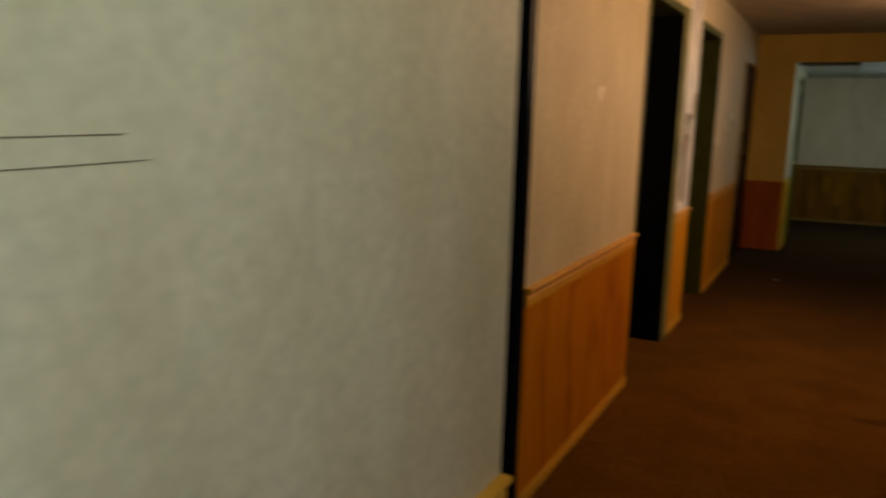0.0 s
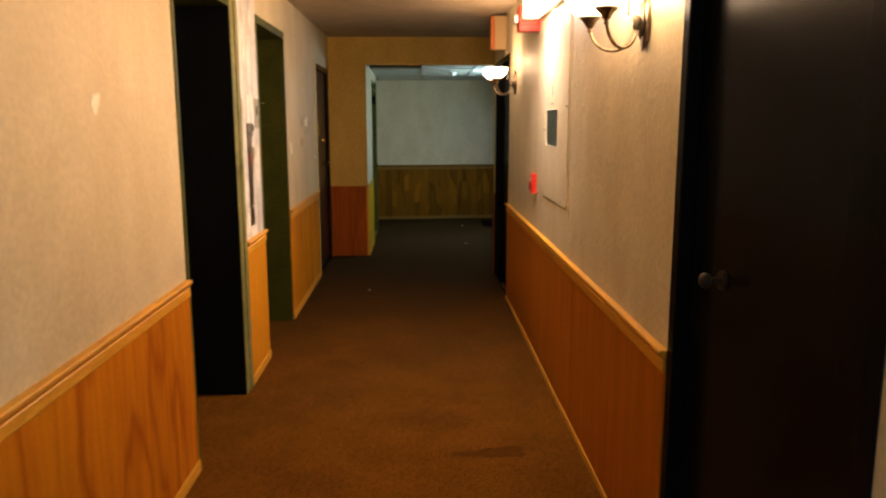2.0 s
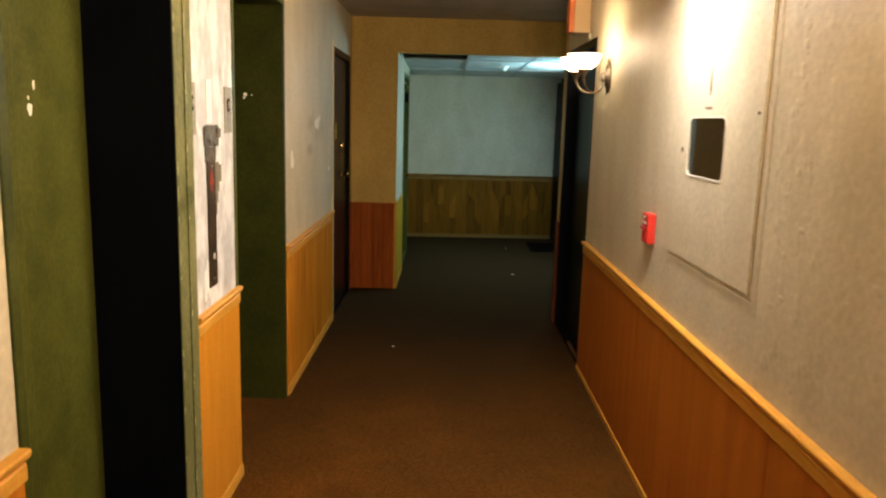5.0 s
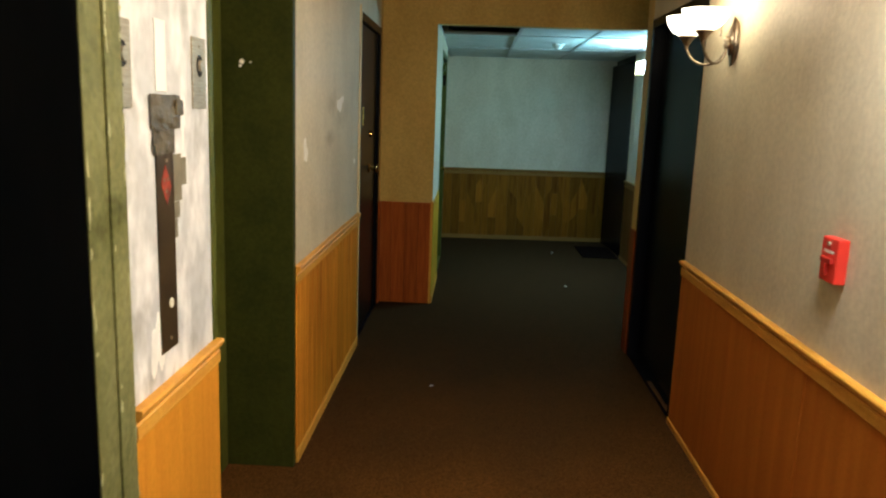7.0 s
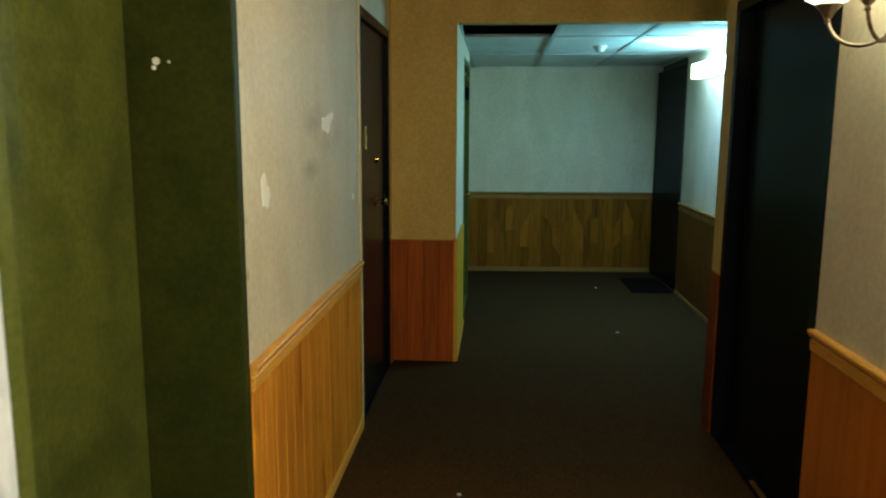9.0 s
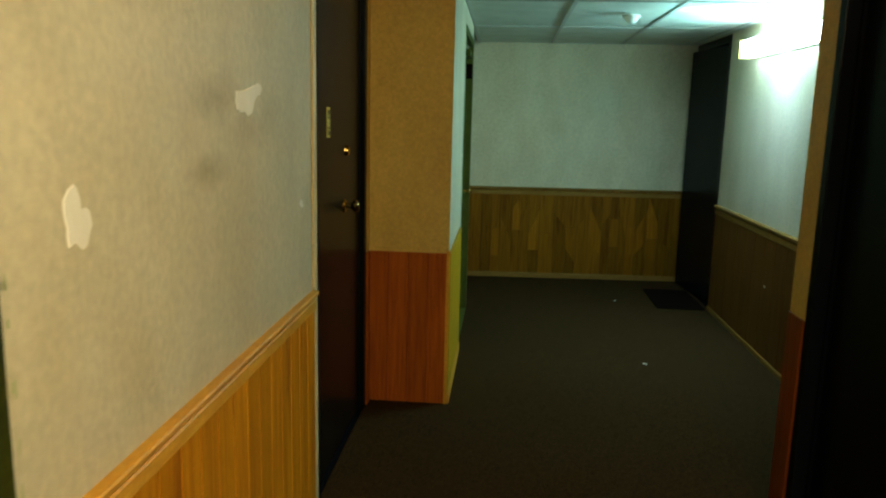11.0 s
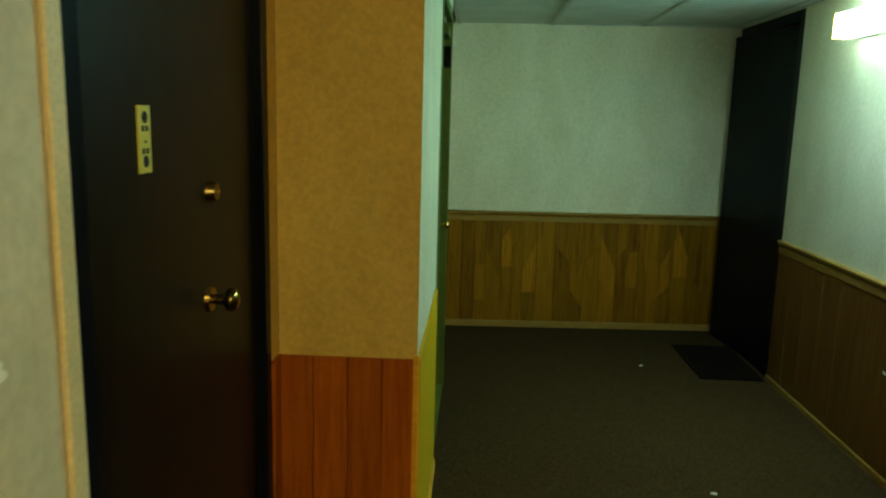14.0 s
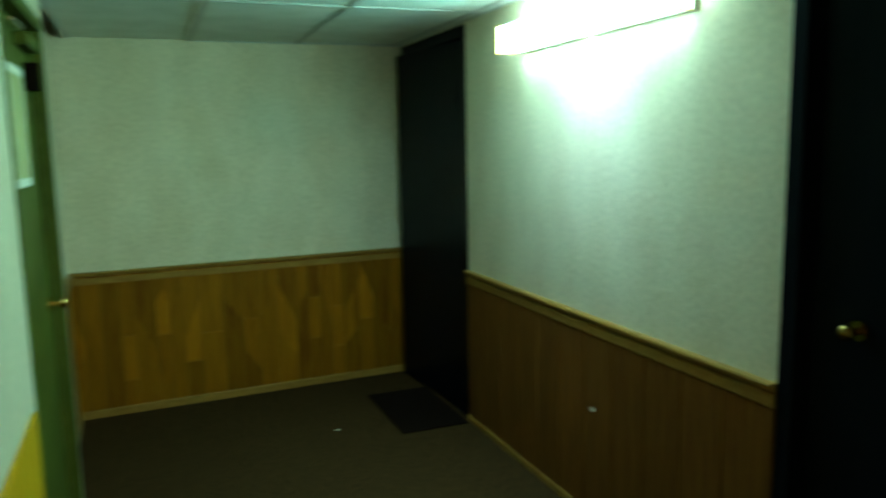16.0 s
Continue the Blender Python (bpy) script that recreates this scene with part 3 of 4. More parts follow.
# ---- doors ----
def door(name, run, at, out, height, depth, label, leaf_mat, frame_mat, face=0.05, knob=None, frame_out=0.004, handle_mat=None, panels=False):
    """A closed door leaf in its frame, set back by depth from the wall's face."""
    a, b = run
    root = thing(name, (at, (a + b) / 2, 0), label, "door", kind="structure")

    def span(d0, d1):
        return sorted((at + out * d0, at + out * d1))
    part("leaf", slab(*span(-depth - 0.045, -depth), a + face + 0.004, b - face - 0.004, FLOOR + 0.012, height - face - 0.004, 0.002), leaf_mat, root)
    for y0, y1 in ((a, a + face), (b - face, b)):
        part("jamb", slab(*span(-depth - 0.10, frame_out), y0, y1, 0, height, 0.003), frame_mat, root)
    part("lintel", slab(*span(-depth - 0.10, frame_out), a + face, b - face, height - face, height, 0.003), frame_mat, root)
    for y0, y1 in ((a + face, a + face + 0.014), (b - face - 0.014, b - face)):
        part("door_stop", slab(*span(-depth, -depth + 0.012), y0, y1, 0.012, height - face), frame_mat, root)
    part("threshold", slab(*span(-depth - 0.06, 0.0), a + face, b - face, FLOOR - 0.02, FLOOR + 0.009), frame_mat, root)
    if knob:
        y, z = knob
        side = out
        h = part("knob", drum("x", (at + side * (-depth + 0.004), y, z), 0.026, 0.010, 20), handle_mat or BRASS, root, "round brass knob")
        part("stem", drum("x", (at + side * (-depth + 0.025), y, z), 0.010, 0.04, 12), handle_mat or BRASS, h)
        bm = bmesh.new()
        bmesh.ops.create_uvsphere(bm, u_segments=16, v_segments=10, radius=0.021)
        bmesh.ops.scale(bm, vec=(0.75, 1, 1), verts=bm.verts)
        bmesh.ops.translate(bm, vec=(at + side * (-depth + 0.05), y, z), verts=bm.verts)
        part("grip", bm, handle_mat or BRASS, h, smooth=True)
    return root


door("door_0", D0, LEFT, 1, DOOR_H, 0.05, "black painted room door in a black frame", BLACK, BLACK, knob=(1.9, 1.03))
door("door_1", R1, RIGHT, -1, DOOR_H, 0.05, "glossy black room door with a small round knob", BLACK, BLACK, knob=(3.165, 1.145), handle_mat=DARKKNOB)
door2 = door("door_2", R2, RIGHT, -1, DOOR_H, 0.055, "black door in a black frame beside the wall lamp", BLACK, BLACK)
part("threshold_strip", slab(RIGHT + 0.012, RIGHT + 0.034, R2[0] + 0.10, R2[0] + 0.55, FLOOR + 0.0095, FLOOR + 0.013, 0.001), DIMWOOD, door2, "worn brown threshold strip")
door3 = door("door_3", D3, LEFT, 1, DOOR_H, 0.02, "black room door, browned by lamplight, with brass knob, deadbolt and number plate", LAMPLIT_DOOR, BLACK)
door("door_4", R3, ROOM_R, -1, DOOR_H, 0.04, "black door with a brass knob in the end room", BLACK, BLACK, knob=(9.58, 1.075), handle_mat=DARKBRASS)
corner_door = door("door_5", R4, ROOM_R, -1, 2.155, 0.03, "black door slightly ajar in the far corner of the end room", BLACK, BLACK, face=0.06)
for leaf in corner_door.children:
    if leaf.name.startswith("leaf"):
        hinge = Matrix.Translation((ROOM_R + 0.03, R4[0] + 0.065, 0))
        leaf.matrix_world = hinge @ Matrix.Rotation(radians(6.0), 4, "Z") @ hinge.inverted() @ leaf.matrix_world
door5 = door("door_6", LDOOR, PASS_L, 1, 2.05, 0.045, "olive green steel door with a small window", GREEN, GREEN, face=0.05, knob=(11.50, 0.965))
# light casing strips at the ends of the dado walls
for y0, y1 in ((D3[0] - 0.042, D3[0] - 0.003),):
    tagged(obj("trim_door_3", slab(LEFT, LEFT + 0.010, y0, y1, 0, DOOR_H + 0.03, 0.003), PALETRIM), kind="structure")


# ---- lifts ----
def lift(name, run, side_mat, label, jamb=0.13):
    a, b = run
    root = thing(name, (LEFT, (a + b) / 2, 0), label, "elevator", kind="structure")
    part("door_panel", slab(LEFT - 0.290, LEFT - 0.260, a + 0.03, (a + b) / 2 - 0.002, 0.01, LIFT_H - 0.02, 0.003), GREEN, root)
    part("door_panel", slab(LEFT - 0.298, LEFT - 0.268, (a + b) / 2 + 0.002, b - jamb - 0.001, 0.01, LIFT_H - 0.02, 0.003), GREEN, root)
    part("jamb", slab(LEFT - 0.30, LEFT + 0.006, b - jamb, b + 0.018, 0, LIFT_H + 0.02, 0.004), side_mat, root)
    part("jamb", slab(LEFT - 0.30, LEFT + 0.006, a - 0.004, a + 0.03, 0, LIFT_H + 0.02, 0.004), GREEN, root)
    part("lintel", slab(LEFT - 0.30, LEFT + 0.006, a + 0.03, b - jamb, LIFT_H - 0.03, LIFT_H + 0.02, 0.004), GREEN, root)
    return root


lift_a = lift("elevator_door", LIFT_A, BLACK, "olive green elevator door deep in a black-sided opening")
part("casing", slab(LEFT + 0.0065, LEFT + 0.010, LIFT_A[1] - 0.13, LIFT_A[1] + 0.018, 0, LIFT_H + 0.02, 0.002), WORNGREEN, lift_a)
part("casing_band", slab(LEFT + 0.0102, LEFT + 0.0155, LIFT_A[1] - 0.052, LIFT_A[1] + 0.014, 0, LIFT_H + 0.02, 0.002), WORNGREEN, lift_a)
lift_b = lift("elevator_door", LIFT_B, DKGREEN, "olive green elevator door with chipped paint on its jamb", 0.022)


# ---- wall lamps ----
def sconce(y, z, label, power):
    """Two-armed wall lamp with upward glass bowls."""
    root = thing("wall_sconce", (RIGHT, y, z), label, "wall lamp", "corridor sconces")
    bm = drum("x", (0, 0, 0), 0.052, 0.014, 32, 0.044)
    drum("x", (-0.011, 0, 0), 0.036, 0.010, 32, 0.028, bm)
    for v in bm.verts:
        # a tall oval drawn to a point at top and bottom
        v.co.z *= 1.55 + 0.35 * (abs(v.co.z) / 0.052) ** 3
        v.co.y *= 0.9
    bmesh.ops.translate(bm, vec=(RIGHT - 0.0075, y, z + 0.012), verts=bm.verts)
    part("backplate", bm, BRONZE, root, "pointed oval aged bronze backplate", True)
    part("hub", lathe([(0.0, -0.026), (0.009, -0.022), (0.014, -0.010), (0.011, 0.0), (0.016, 0.012), (0.010, 0.022), (0.0, 0.026)], (RIGHT - 0.036, y, z + 0.006), 18), BRONZE, root, smooth=True)
    curl = []
    for k in range(26):
        # a stem that rises from the hub and rolls forward into a curl
        f = k / 25
        a = radians(-90 + 430 * max(0.0, f - 0.3) / 0.7)
        r = 0.030 * (1 - 0.62 * max(0.0, f - 0.3) / 0.7)
        curl.append((RIGHT - 0.052 - r * math.sin(a + radians(90)) - 0.012, y, z + 0.030 + 0.05 * min(f, 0.3) / 0.3 + 0.030 - r * math.cos(a + radians(90)) - 0.0))
    part("scroll", tube(curl, 0.0045), BRONZE, root, "curled bronze scroll", True)
    for s in (-1, 1):
        pts = []
        for k in range(17):
            f = k / 16
            a = math.pi * f
            pts.append((RIGHT - 0.036 - 0.064 * (1 - math.cos(a)), y + s * 0.115 * (1 - math.cos(a)) / 2, z - 0.006 + 0.016 * f - 0.080 * math.sin(a)))
        arm = part("arm", tube(pts, 0.0055), BRONZE, root, smooth=True)
        cx, cy = RIGHT - 0.164, y + s * 0.115
        part("holder", lathe([(0.004, -0.024), (0.010, -0.020), (0.006, -0.012), (0.013, -0.004), (0.020, 0.010), (0.034, 0.024), (0.036, 0.03), (0.0, 0.03)], (cx, cy, z + 0.010)), BRONZE, arm, smooth=True)
        part("bowl", lathe([(0.0, 0.0), (0.034, 0.003), (0.062, 0.020), (0.080, 0.046), (0.089, 0.078), (0.086, 0.078), (0.076, 0.047), (0.056, 0.024), (0.0, 0.010)], (cx, cy, z + 0.037)),
             SHADE, root, "frosted glass bowl, lit", True)
        lamp("sconce_bulb", "POINT", pose(cx, cy, z + 0.170), power, WARM, 0.035)
    return root


sconce(3.775, 1.868, "two-armed aged metal wall lamp with lit glass bowls", 30)
sconce(7.12, 1.832, "two-armed aged metal wall lamp beside the black door", 3.5)


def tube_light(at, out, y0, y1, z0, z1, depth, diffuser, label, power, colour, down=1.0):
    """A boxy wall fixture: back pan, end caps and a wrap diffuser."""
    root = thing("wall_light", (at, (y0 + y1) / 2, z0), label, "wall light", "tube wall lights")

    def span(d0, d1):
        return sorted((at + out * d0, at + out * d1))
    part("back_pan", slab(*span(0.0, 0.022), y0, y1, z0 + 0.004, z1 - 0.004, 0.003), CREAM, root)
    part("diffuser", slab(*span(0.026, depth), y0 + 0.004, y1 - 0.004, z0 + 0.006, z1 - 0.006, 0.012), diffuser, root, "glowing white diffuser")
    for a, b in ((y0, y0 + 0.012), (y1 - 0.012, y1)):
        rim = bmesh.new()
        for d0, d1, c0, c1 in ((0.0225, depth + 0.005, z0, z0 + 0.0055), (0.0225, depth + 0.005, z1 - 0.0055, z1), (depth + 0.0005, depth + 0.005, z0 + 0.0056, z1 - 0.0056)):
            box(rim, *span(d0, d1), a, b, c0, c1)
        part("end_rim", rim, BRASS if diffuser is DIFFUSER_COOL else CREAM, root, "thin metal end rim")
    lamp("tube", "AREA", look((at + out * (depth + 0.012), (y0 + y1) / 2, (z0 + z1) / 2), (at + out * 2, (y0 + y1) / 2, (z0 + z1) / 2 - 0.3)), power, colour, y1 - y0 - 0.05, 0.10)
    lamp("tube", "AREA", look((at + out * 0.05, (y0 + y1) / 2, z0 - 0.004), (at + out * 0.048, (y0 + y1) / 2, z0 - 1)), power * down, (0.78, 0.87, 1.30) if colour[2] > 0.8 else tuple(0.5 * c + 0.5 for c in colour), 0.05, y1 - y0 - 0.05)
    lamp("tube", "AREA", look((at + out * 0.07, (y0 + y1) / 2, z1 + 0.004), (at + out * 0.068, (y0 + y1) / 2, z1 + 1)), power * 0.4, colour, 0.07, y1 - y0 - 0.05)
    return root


tube_light(ROOM_R, -1, 10.15, 11.29, 1.93, 2.05, 0.115, DIFFUSER_COOL, "wall-mounted fluorescent light with a glowing cool diffuser", 12, COOL, 0.9)
tube_light(RIGHT, -1, 5.14, 5.93, 2.16, 2.29, 0.115, DIFFUSER_WARM, "wall-mounted light with a glowing warm diffuser above the panel", 30, WARM, 1.2)
# added fixture, never in view: supplies the cool light on the passage wall
tube_light(RIGHT, -1, -0.35, 0.65, 2.16, 2.28, 0.115, DIFFUSER_COOL, "unseen wall-mounted fluorescent light added to light the passage wall", 19, (0.57, 1.0, 0.92))


# ---- things on the walls ----
HATCH = (5.303, 5.653, 1.419, 1.617)     # the window of the papered hatch


def rounded_rect(y0, y1, z0, z1, r, n=5):
    """Corner-rounded outline as (y, z) pairs, counter-clockwise."""
    out = []
    for cy, cz, a0 in ((y1 - r, z1 - r, 0), (y0 + r, z1 - r, 90), (y0 + r, z0 + r, 180), (y1 - r, z0 + r, 270)):
        for k in range(n + 1):
            a = radians(a0 + 90 * k / n)
            out.append((cy + r * math.cos(a), cz + r * math.sin(a)))
    return out


def loop_band(x0, x1, inner, outer):
    """A closed flat ring of thickness x0 to x1 between two outlines of equal count."""
    bm = bmesh.new()
    rings = [[bm.verts.new((x, y, z)) for y, z in line] for x in (x0, x1) for line in (inner, outer)]
    n = len(inner)
    for p, q in ((0, 1), (1, 3), (3, 2), (2, 0)):
        for i in range(n):
            bm.faces.new((rings[p][i], rings[p][(i + 1) % n], rings[q][(i + 1) % n], rings[q][i]))
    return bm


def access_panel():
    """A papered hatch with a round-cornered dark glass window."""
    root = thing("access_panel", (RIGHT, 5.41, 1.1), "papered wall hatch with a round-cornered dark glass window", "wall panel")
    y0, y1, z0, z1 = HATCH
    hole = rounded_rect(*HATCH, 0.028)
    edge = []
    for y, z in hole:
        # each corner run of the hole goes out to the matching corner of the leaf
        edge.append((5.79 if y > (y0 + y1) / 2 else 5.025, 2.10 if z > (z0 + z1) / 2 else 1.118))
    part("hatch", loop_band(RIGHT - 0.007, RIGHT - 0.0008, hole, edge), PAPER, root)
    for a, b, c, d in ((4.975, 5.000, 1.07, 2.13), (5.805, 5.82, 1.07, 2.13), (5.000, 5.805, 1.085, 1.10)):
        part("edge_strip", slab(RIGHT - 0.0025, RIGHT - 0.0005, a, b, c, d, 0.0008), PAPER, root)
    rim = rounded_rect(y0 - 0.006, y1 + 0.006, z0 - 0.006, z1 + 0.006, 0.032)
    part("window_rim", loop_band(RIGHT - 0.0095, RIGHT - 0.0072, rounded_rect(*HATCH, 0.028), rim), CREAM, root, "pale worn rim of the window")
    part("pane", slab(RIGHT - 0.0045, RIGHT - 0.0012, y0 - 0.004, y1 + 0.004, z0 - 0.004, z1 + 0.004), GLASS_DARK, root, "dark reflecting glass pane")
    part("screw", drum("x", (RIGHT - 0.009, 5.715, 1.505), 0.009, 0.006, 12), BRONZE, root)
    part("screw", drum("x", (RIGHT - 0.009, 5.055, 1.63), 0.005, 0.006, 10), MARK, root)
    part("scuff", blob("x", (RIGHT - 0.0075, 5.47, 1.735), 0.010, 0.055, -0.0008, 3), MARK, root)
    part("scuff", blob("x", (RIGHT - 0.0075, 5.475, 1.65), 0.035, 0.006, -0.0008, 4), MARK, root)
    return root


def pull_station():
    root = thing("fire_alarm_pull", (RIGHT, 6.06, 1.1), "red wall-mounted fire alarm pull station", "fire alarm")
    part("body", slab(RIGHT - 0.032, RIGHT, 6.02, 6.115, 1.10, 1.225, 0.005), RED, root)
    part("handle", slab(RIGHT - 0.042, RIGHT - 0.033, 6.035, 6.10, 1.155, 1.170, 0.003), DARKRED, root, "dark red pull bar")
    part("handle", slab(RIGHT - 0.042, RIGHT - 0.033, 6.06, 6.075, 1.120, 1.154, 0.003), DARKRED, root)
    part("lock", drum("x", (RIGHT - 0.035, 6.068, 1.208), 0.007, 0.008, 12), STEEL, root)
    part("label_bar", slab(RIGHT - 0.0335, RIGHT - 0.0322, 6.04, 6.095, 1.182, 1.190), WHITE, root)
    return root


def alarm_horn():
    root = thing("alarm_horn", (RIGHT, 6.06, 2.1), "red fire alarm horn box beside the wall light", "fire alarm")
    part("body", slab(RIGHT - 0.13, RIGHT, 5.99, 6.12, 2.10, 2.25, 0.006), RED, root)
    part("lens", slab(RIGHT - 0.155, RIGHT - 0.131, 6.025, 6.085, 2.15, 2.20, 0.006), WHITE, root, "clear white strobe lens")
    for k in range(5):
        part("slot", slab(RIGHT - 0.12, RIGHT - 0.02, 5.987, 5.9895, 2.12 + 0.022 * k, 2.128 + 0.022 * k), MARK, root)
    return root


def sign_box():
    root = thing("sign_box", (RIGHT, 7.85, 2.14), "tan metal sign box with an orange face above the door", "sign")
    part("body", slab(RIGHT - 0.10, RIGHT, 7.80, 7.92, 2.15, 2.43, 0.004), TAN, root)
    part("face", slab(RIGHT - 0.132, RIGHT - 0.101, 7.802, 7.918, 2.154, 2.426, 0.004), ORANGE, root, "orange plastic face")
    part("mounting_bar", slab(RIGHT - 0.012, RIGHT, 7.74, 7.799, 2.11, 2.14, 0.002), CREAM, root)
    return root


def call_plate(y0, y1, z0, z1, label):
    root = thing("call_plate", (LEFT, (y0 + y1) / 2, z0), label, "call button", "elevator call plates")
    part("plate", slab(LEFT + 0.0032, LEFT + 0.0075, y0, y1, z0, z1, 0.0015), STEEL, root)
    c = (y0 + y1) / 2
    b = part("button", drum("x", (LEFT + 0.010, c, z0 + 0.105), 0.016, 0.010, 20, 0.014), STEEL, root, "round steel call button")
    ring_bm = drum("x", (0, 0, 0), 0.021, 0.003, 24, 0.019)
    bmesh.ops.scale(ring_bm, vec=(1, 1, 1.3), verts=ring_bm.verts)
    bmesh.ops.translate(ring_bm, vec=(LEFT + 0.0085, c, z0 + 0.105), verts=ring_bm.verts)
    part("button_ring", ring_bm, VOID, b)
    for z in (z0 + 0.045, z0 + 0.15):
        part("screw", drum("x", (LEFT + 0.0085, c, z), 0.004, 0.003, 10), STEEL, root)
    return root


access_panel()
pull_station()
alarm_horn()
sign_box()
tagged(obj("plaster_pier", slab(LEFT + 0.0005, LEFT + 0.003, LIFT_A[1] + 0.02, LIFT_B[0] - 0.006, 0.88, CEILING), PLASTER), kind="structure")
call_plate(5.412, 5.492, 1.515, 1.688, "worn steel elevator call plate with a round button")
call_plate(5.825, 5.917, 1.515, 1.688, "worn steel elevator call plate near the second opening")

# tarnished strip, tape and glue left from an old fitting
strip = thing("cover_strip", (LEFT, 5.65, 0.95), "tarnished brown metal cover strip with a red diamond sticker", "cover plate")
bm = slab(LEFT + 0.0032, LEFT + 0.007, 5.598, 5.692, 0.958, 1.42, 0.001)
part("plate", bm, STRIPPLATE, strip)
bm = bmesh.new()
corner = ((-0.028, 0.004), (0.004, -0.047), (0.030, -0.006), (-0.002, 0.046))
low = [bm.verts.new((LEFT + 0.0069, 5.645 + u, 1.345 + v)) for u, v in corner]
top = [bm.verts.new((LEFT + 0.0078, 5.645 + u, 1.345 + v)) for u, v in corner]
bm.faces.new(top)
for k in range(4):
    bm.faces.new((low[k], low[(k + 1) % 4], top[(k + 1) % 4], top[k]))
part("diamond_sticker", bm, FADEDRED, strip, "faded red diamond sticker")
for u, v in ((-0.010, 0.012), (0.010, 0.012), (0.0, -0.014)):
    part("sticker_mark", blob("x", (LEFT + 0.0079, 5.645 + u, 1.345 + v), 0.0045, 0.0055, 0.0004, 7), MARK, strip)
part("hole_ring", drum("x", (LEFT + 0.0075, 5.655, 1.068), 0.012, 0.003, 18), CREAM, strip, "pale round hole")
for z in (0.985, 1.40):
    part("screw", drum("x", (LEFT + 0.0078, 5.648, z), 0.0045, 0.003, 10), STEEL, strip)
tape = thing("tape_patch", (LEFT, 5.65, 1.4), "crumpled grey duct tape over the strip's top end", "tape")
bm = slab(LEFT + 0.0072, LEFT + 0.0085, 5.572, 5.735, 1.47, 1.545)
box(bm, LEFT + 0.0072, LEFT + 0.0083, 5.582, 5.70, 1.415, 1.469)
bmesh.ops.subdivide_edges(bm, edges=bm.edges[:], cuts=5, use_grid_fill=True)
for v in bm.verts:
    n3 = noise.noise(v.co * 40)
    v.co.x += max(0, n3) * 0.010
    v.co.z += noise.noise(v.co * 33) * 0.006
    v.co.y += noise.noise(v.co * 29) * 0.006
part("tape", bm, TAPE, tape)
part("loose_end", slab(LEFT + 0.009, LEFT + 0.016, 5.70, 5.74, 1.50, 1.535, 0.003), TAPE, tape)
glue = thing("adhesive_patch", (LEFT, 5.71, 1.2), "grey adhesive residue beside the brown strip", "adhesive")
for y0, y1, z0, z1 in ((5.6925, 5.745, 1.30, 1.41), (5.6925, 5.73, 1.26, 1.299), (5.746, 5.775, 1.335, 1.40), (5.6925, 5.715, 1.215, 1.259)):
    part("residue", slab(LEFT + 0.0031, LEFT + 0.0042, y0, y1, z0, z1), GLUE, glue)

# hardware of the black room door
FACE3 = LEFT - 0.02
plate = part("number_plate", slab(FACE3, FACE3 + 0.004, 8.845, 8.892, 1.420, 1.536, 0.001), YELLOW, door3, "yellowed plate with worn dark marks")
for z, h in ((1.516, 0.018), (1.497, 0.010), (1.474, 0.004), (1.458, 0.010), (1.440, 0.018)):
    if h > 0.015:
        part("mark", drum("x", (FACE3 + 0.0046, 8.8685, z), 0.0105, 0.0012, 20), VOID, plate)
    else:
        for c in (8.860, 8.876) if h > 0.008 else (8.868,):
            part("mark", slab(FACE3 + 0.0042, FACE3 + 0.005, c - 0.005, c + 0.005, z - h / 2, z + h / 2, 0.0003), VOID, plate)
bolt = part("deadbolt", drum("x", (FACE3 + 0.009, 9.182, 1.357), 0.024, 0.018, 24, 0.019), DARKBRASS, door3, "brass deadbolt")
part("keyway", slab(FACE3 + 0.0182, FACE3 + 0.021, 9.170, 9.194, 1.354, 1.360, 0.001), BRASS, bolt)
knob = part("knob_rose", drum("x", (FACE3 + 0.004, 9.165, 1.122), 0.030, 0.008, 28, 0.026), DARKBRASS, door3, "round brass door knob")
part("knob_neck", drum("x", (FACE3 + 0.022, 9.165, 1.122), 0.011, 0.030, 16, 0.013), DARKBRASS, knob)
bm = lathe([(0.0, 0.0), (0.016, 0.001), (0.024, 0.008), (0.027, 0.017), (0.024, 0.026), (0.014, 0.031), (0.0, 0.032)], (0, 0, 0), 24)
bmesh.ops.rotate(bm, matrix=Matrix.Rotation(radians(90), 3, "Y"), verts=bm.verts)
bmesh.ops.translate(bm, vec=(FACE3 + 0.034, 9.165, 1.122), verts=bm.verts)
part("knob_grip", bm, DARKBRASS, knob, smooth=True)

# fittings of the green door
FACE6 = PASS_L - 0.045
pane = part("window_frame", slab(FACE6, FACE6 + 0.012, 10.92, 11.27, 1.435, 1.83, 0.004), CREAM, door5, "pale frame of the small window")
part("pane", slab(FACE6 + 0.0125, FACE6 + 0.0145, 10.95, 11.24, 1.465, 1.80), PANE_LIT, pane, "pane coloured yellow as if lit")
closer = part("door_closer", slab(FACE6, FACE6 + 0.045, 11.22, 11.50, 1.91, 1.955, 0.006), GREEN, door5, "green painted door closer")
part("closer_arm", slab(FACE6 + 0.02, FACE6 + 0.035, 11.0, 11.22, 1.957, 1.967, 0.002), STEEL, closer)
part("latch_box", slab(FACE6, FACE6 + 0.05, 11.40, 11.46, 1.77, 1.87, 0.004), FLATBLACK, door5, "dark latch box")

# smoke detector
det = thing("smoke_detector", (0.565, 10.92, DROP - 0.012), "round off-white smoke detector on the tile ceiling", "smoke detector")
part("base", drum("z", (0.565, 10.92, DROP - 0.021), 0.055, 0.014, 28), WHITE, det)
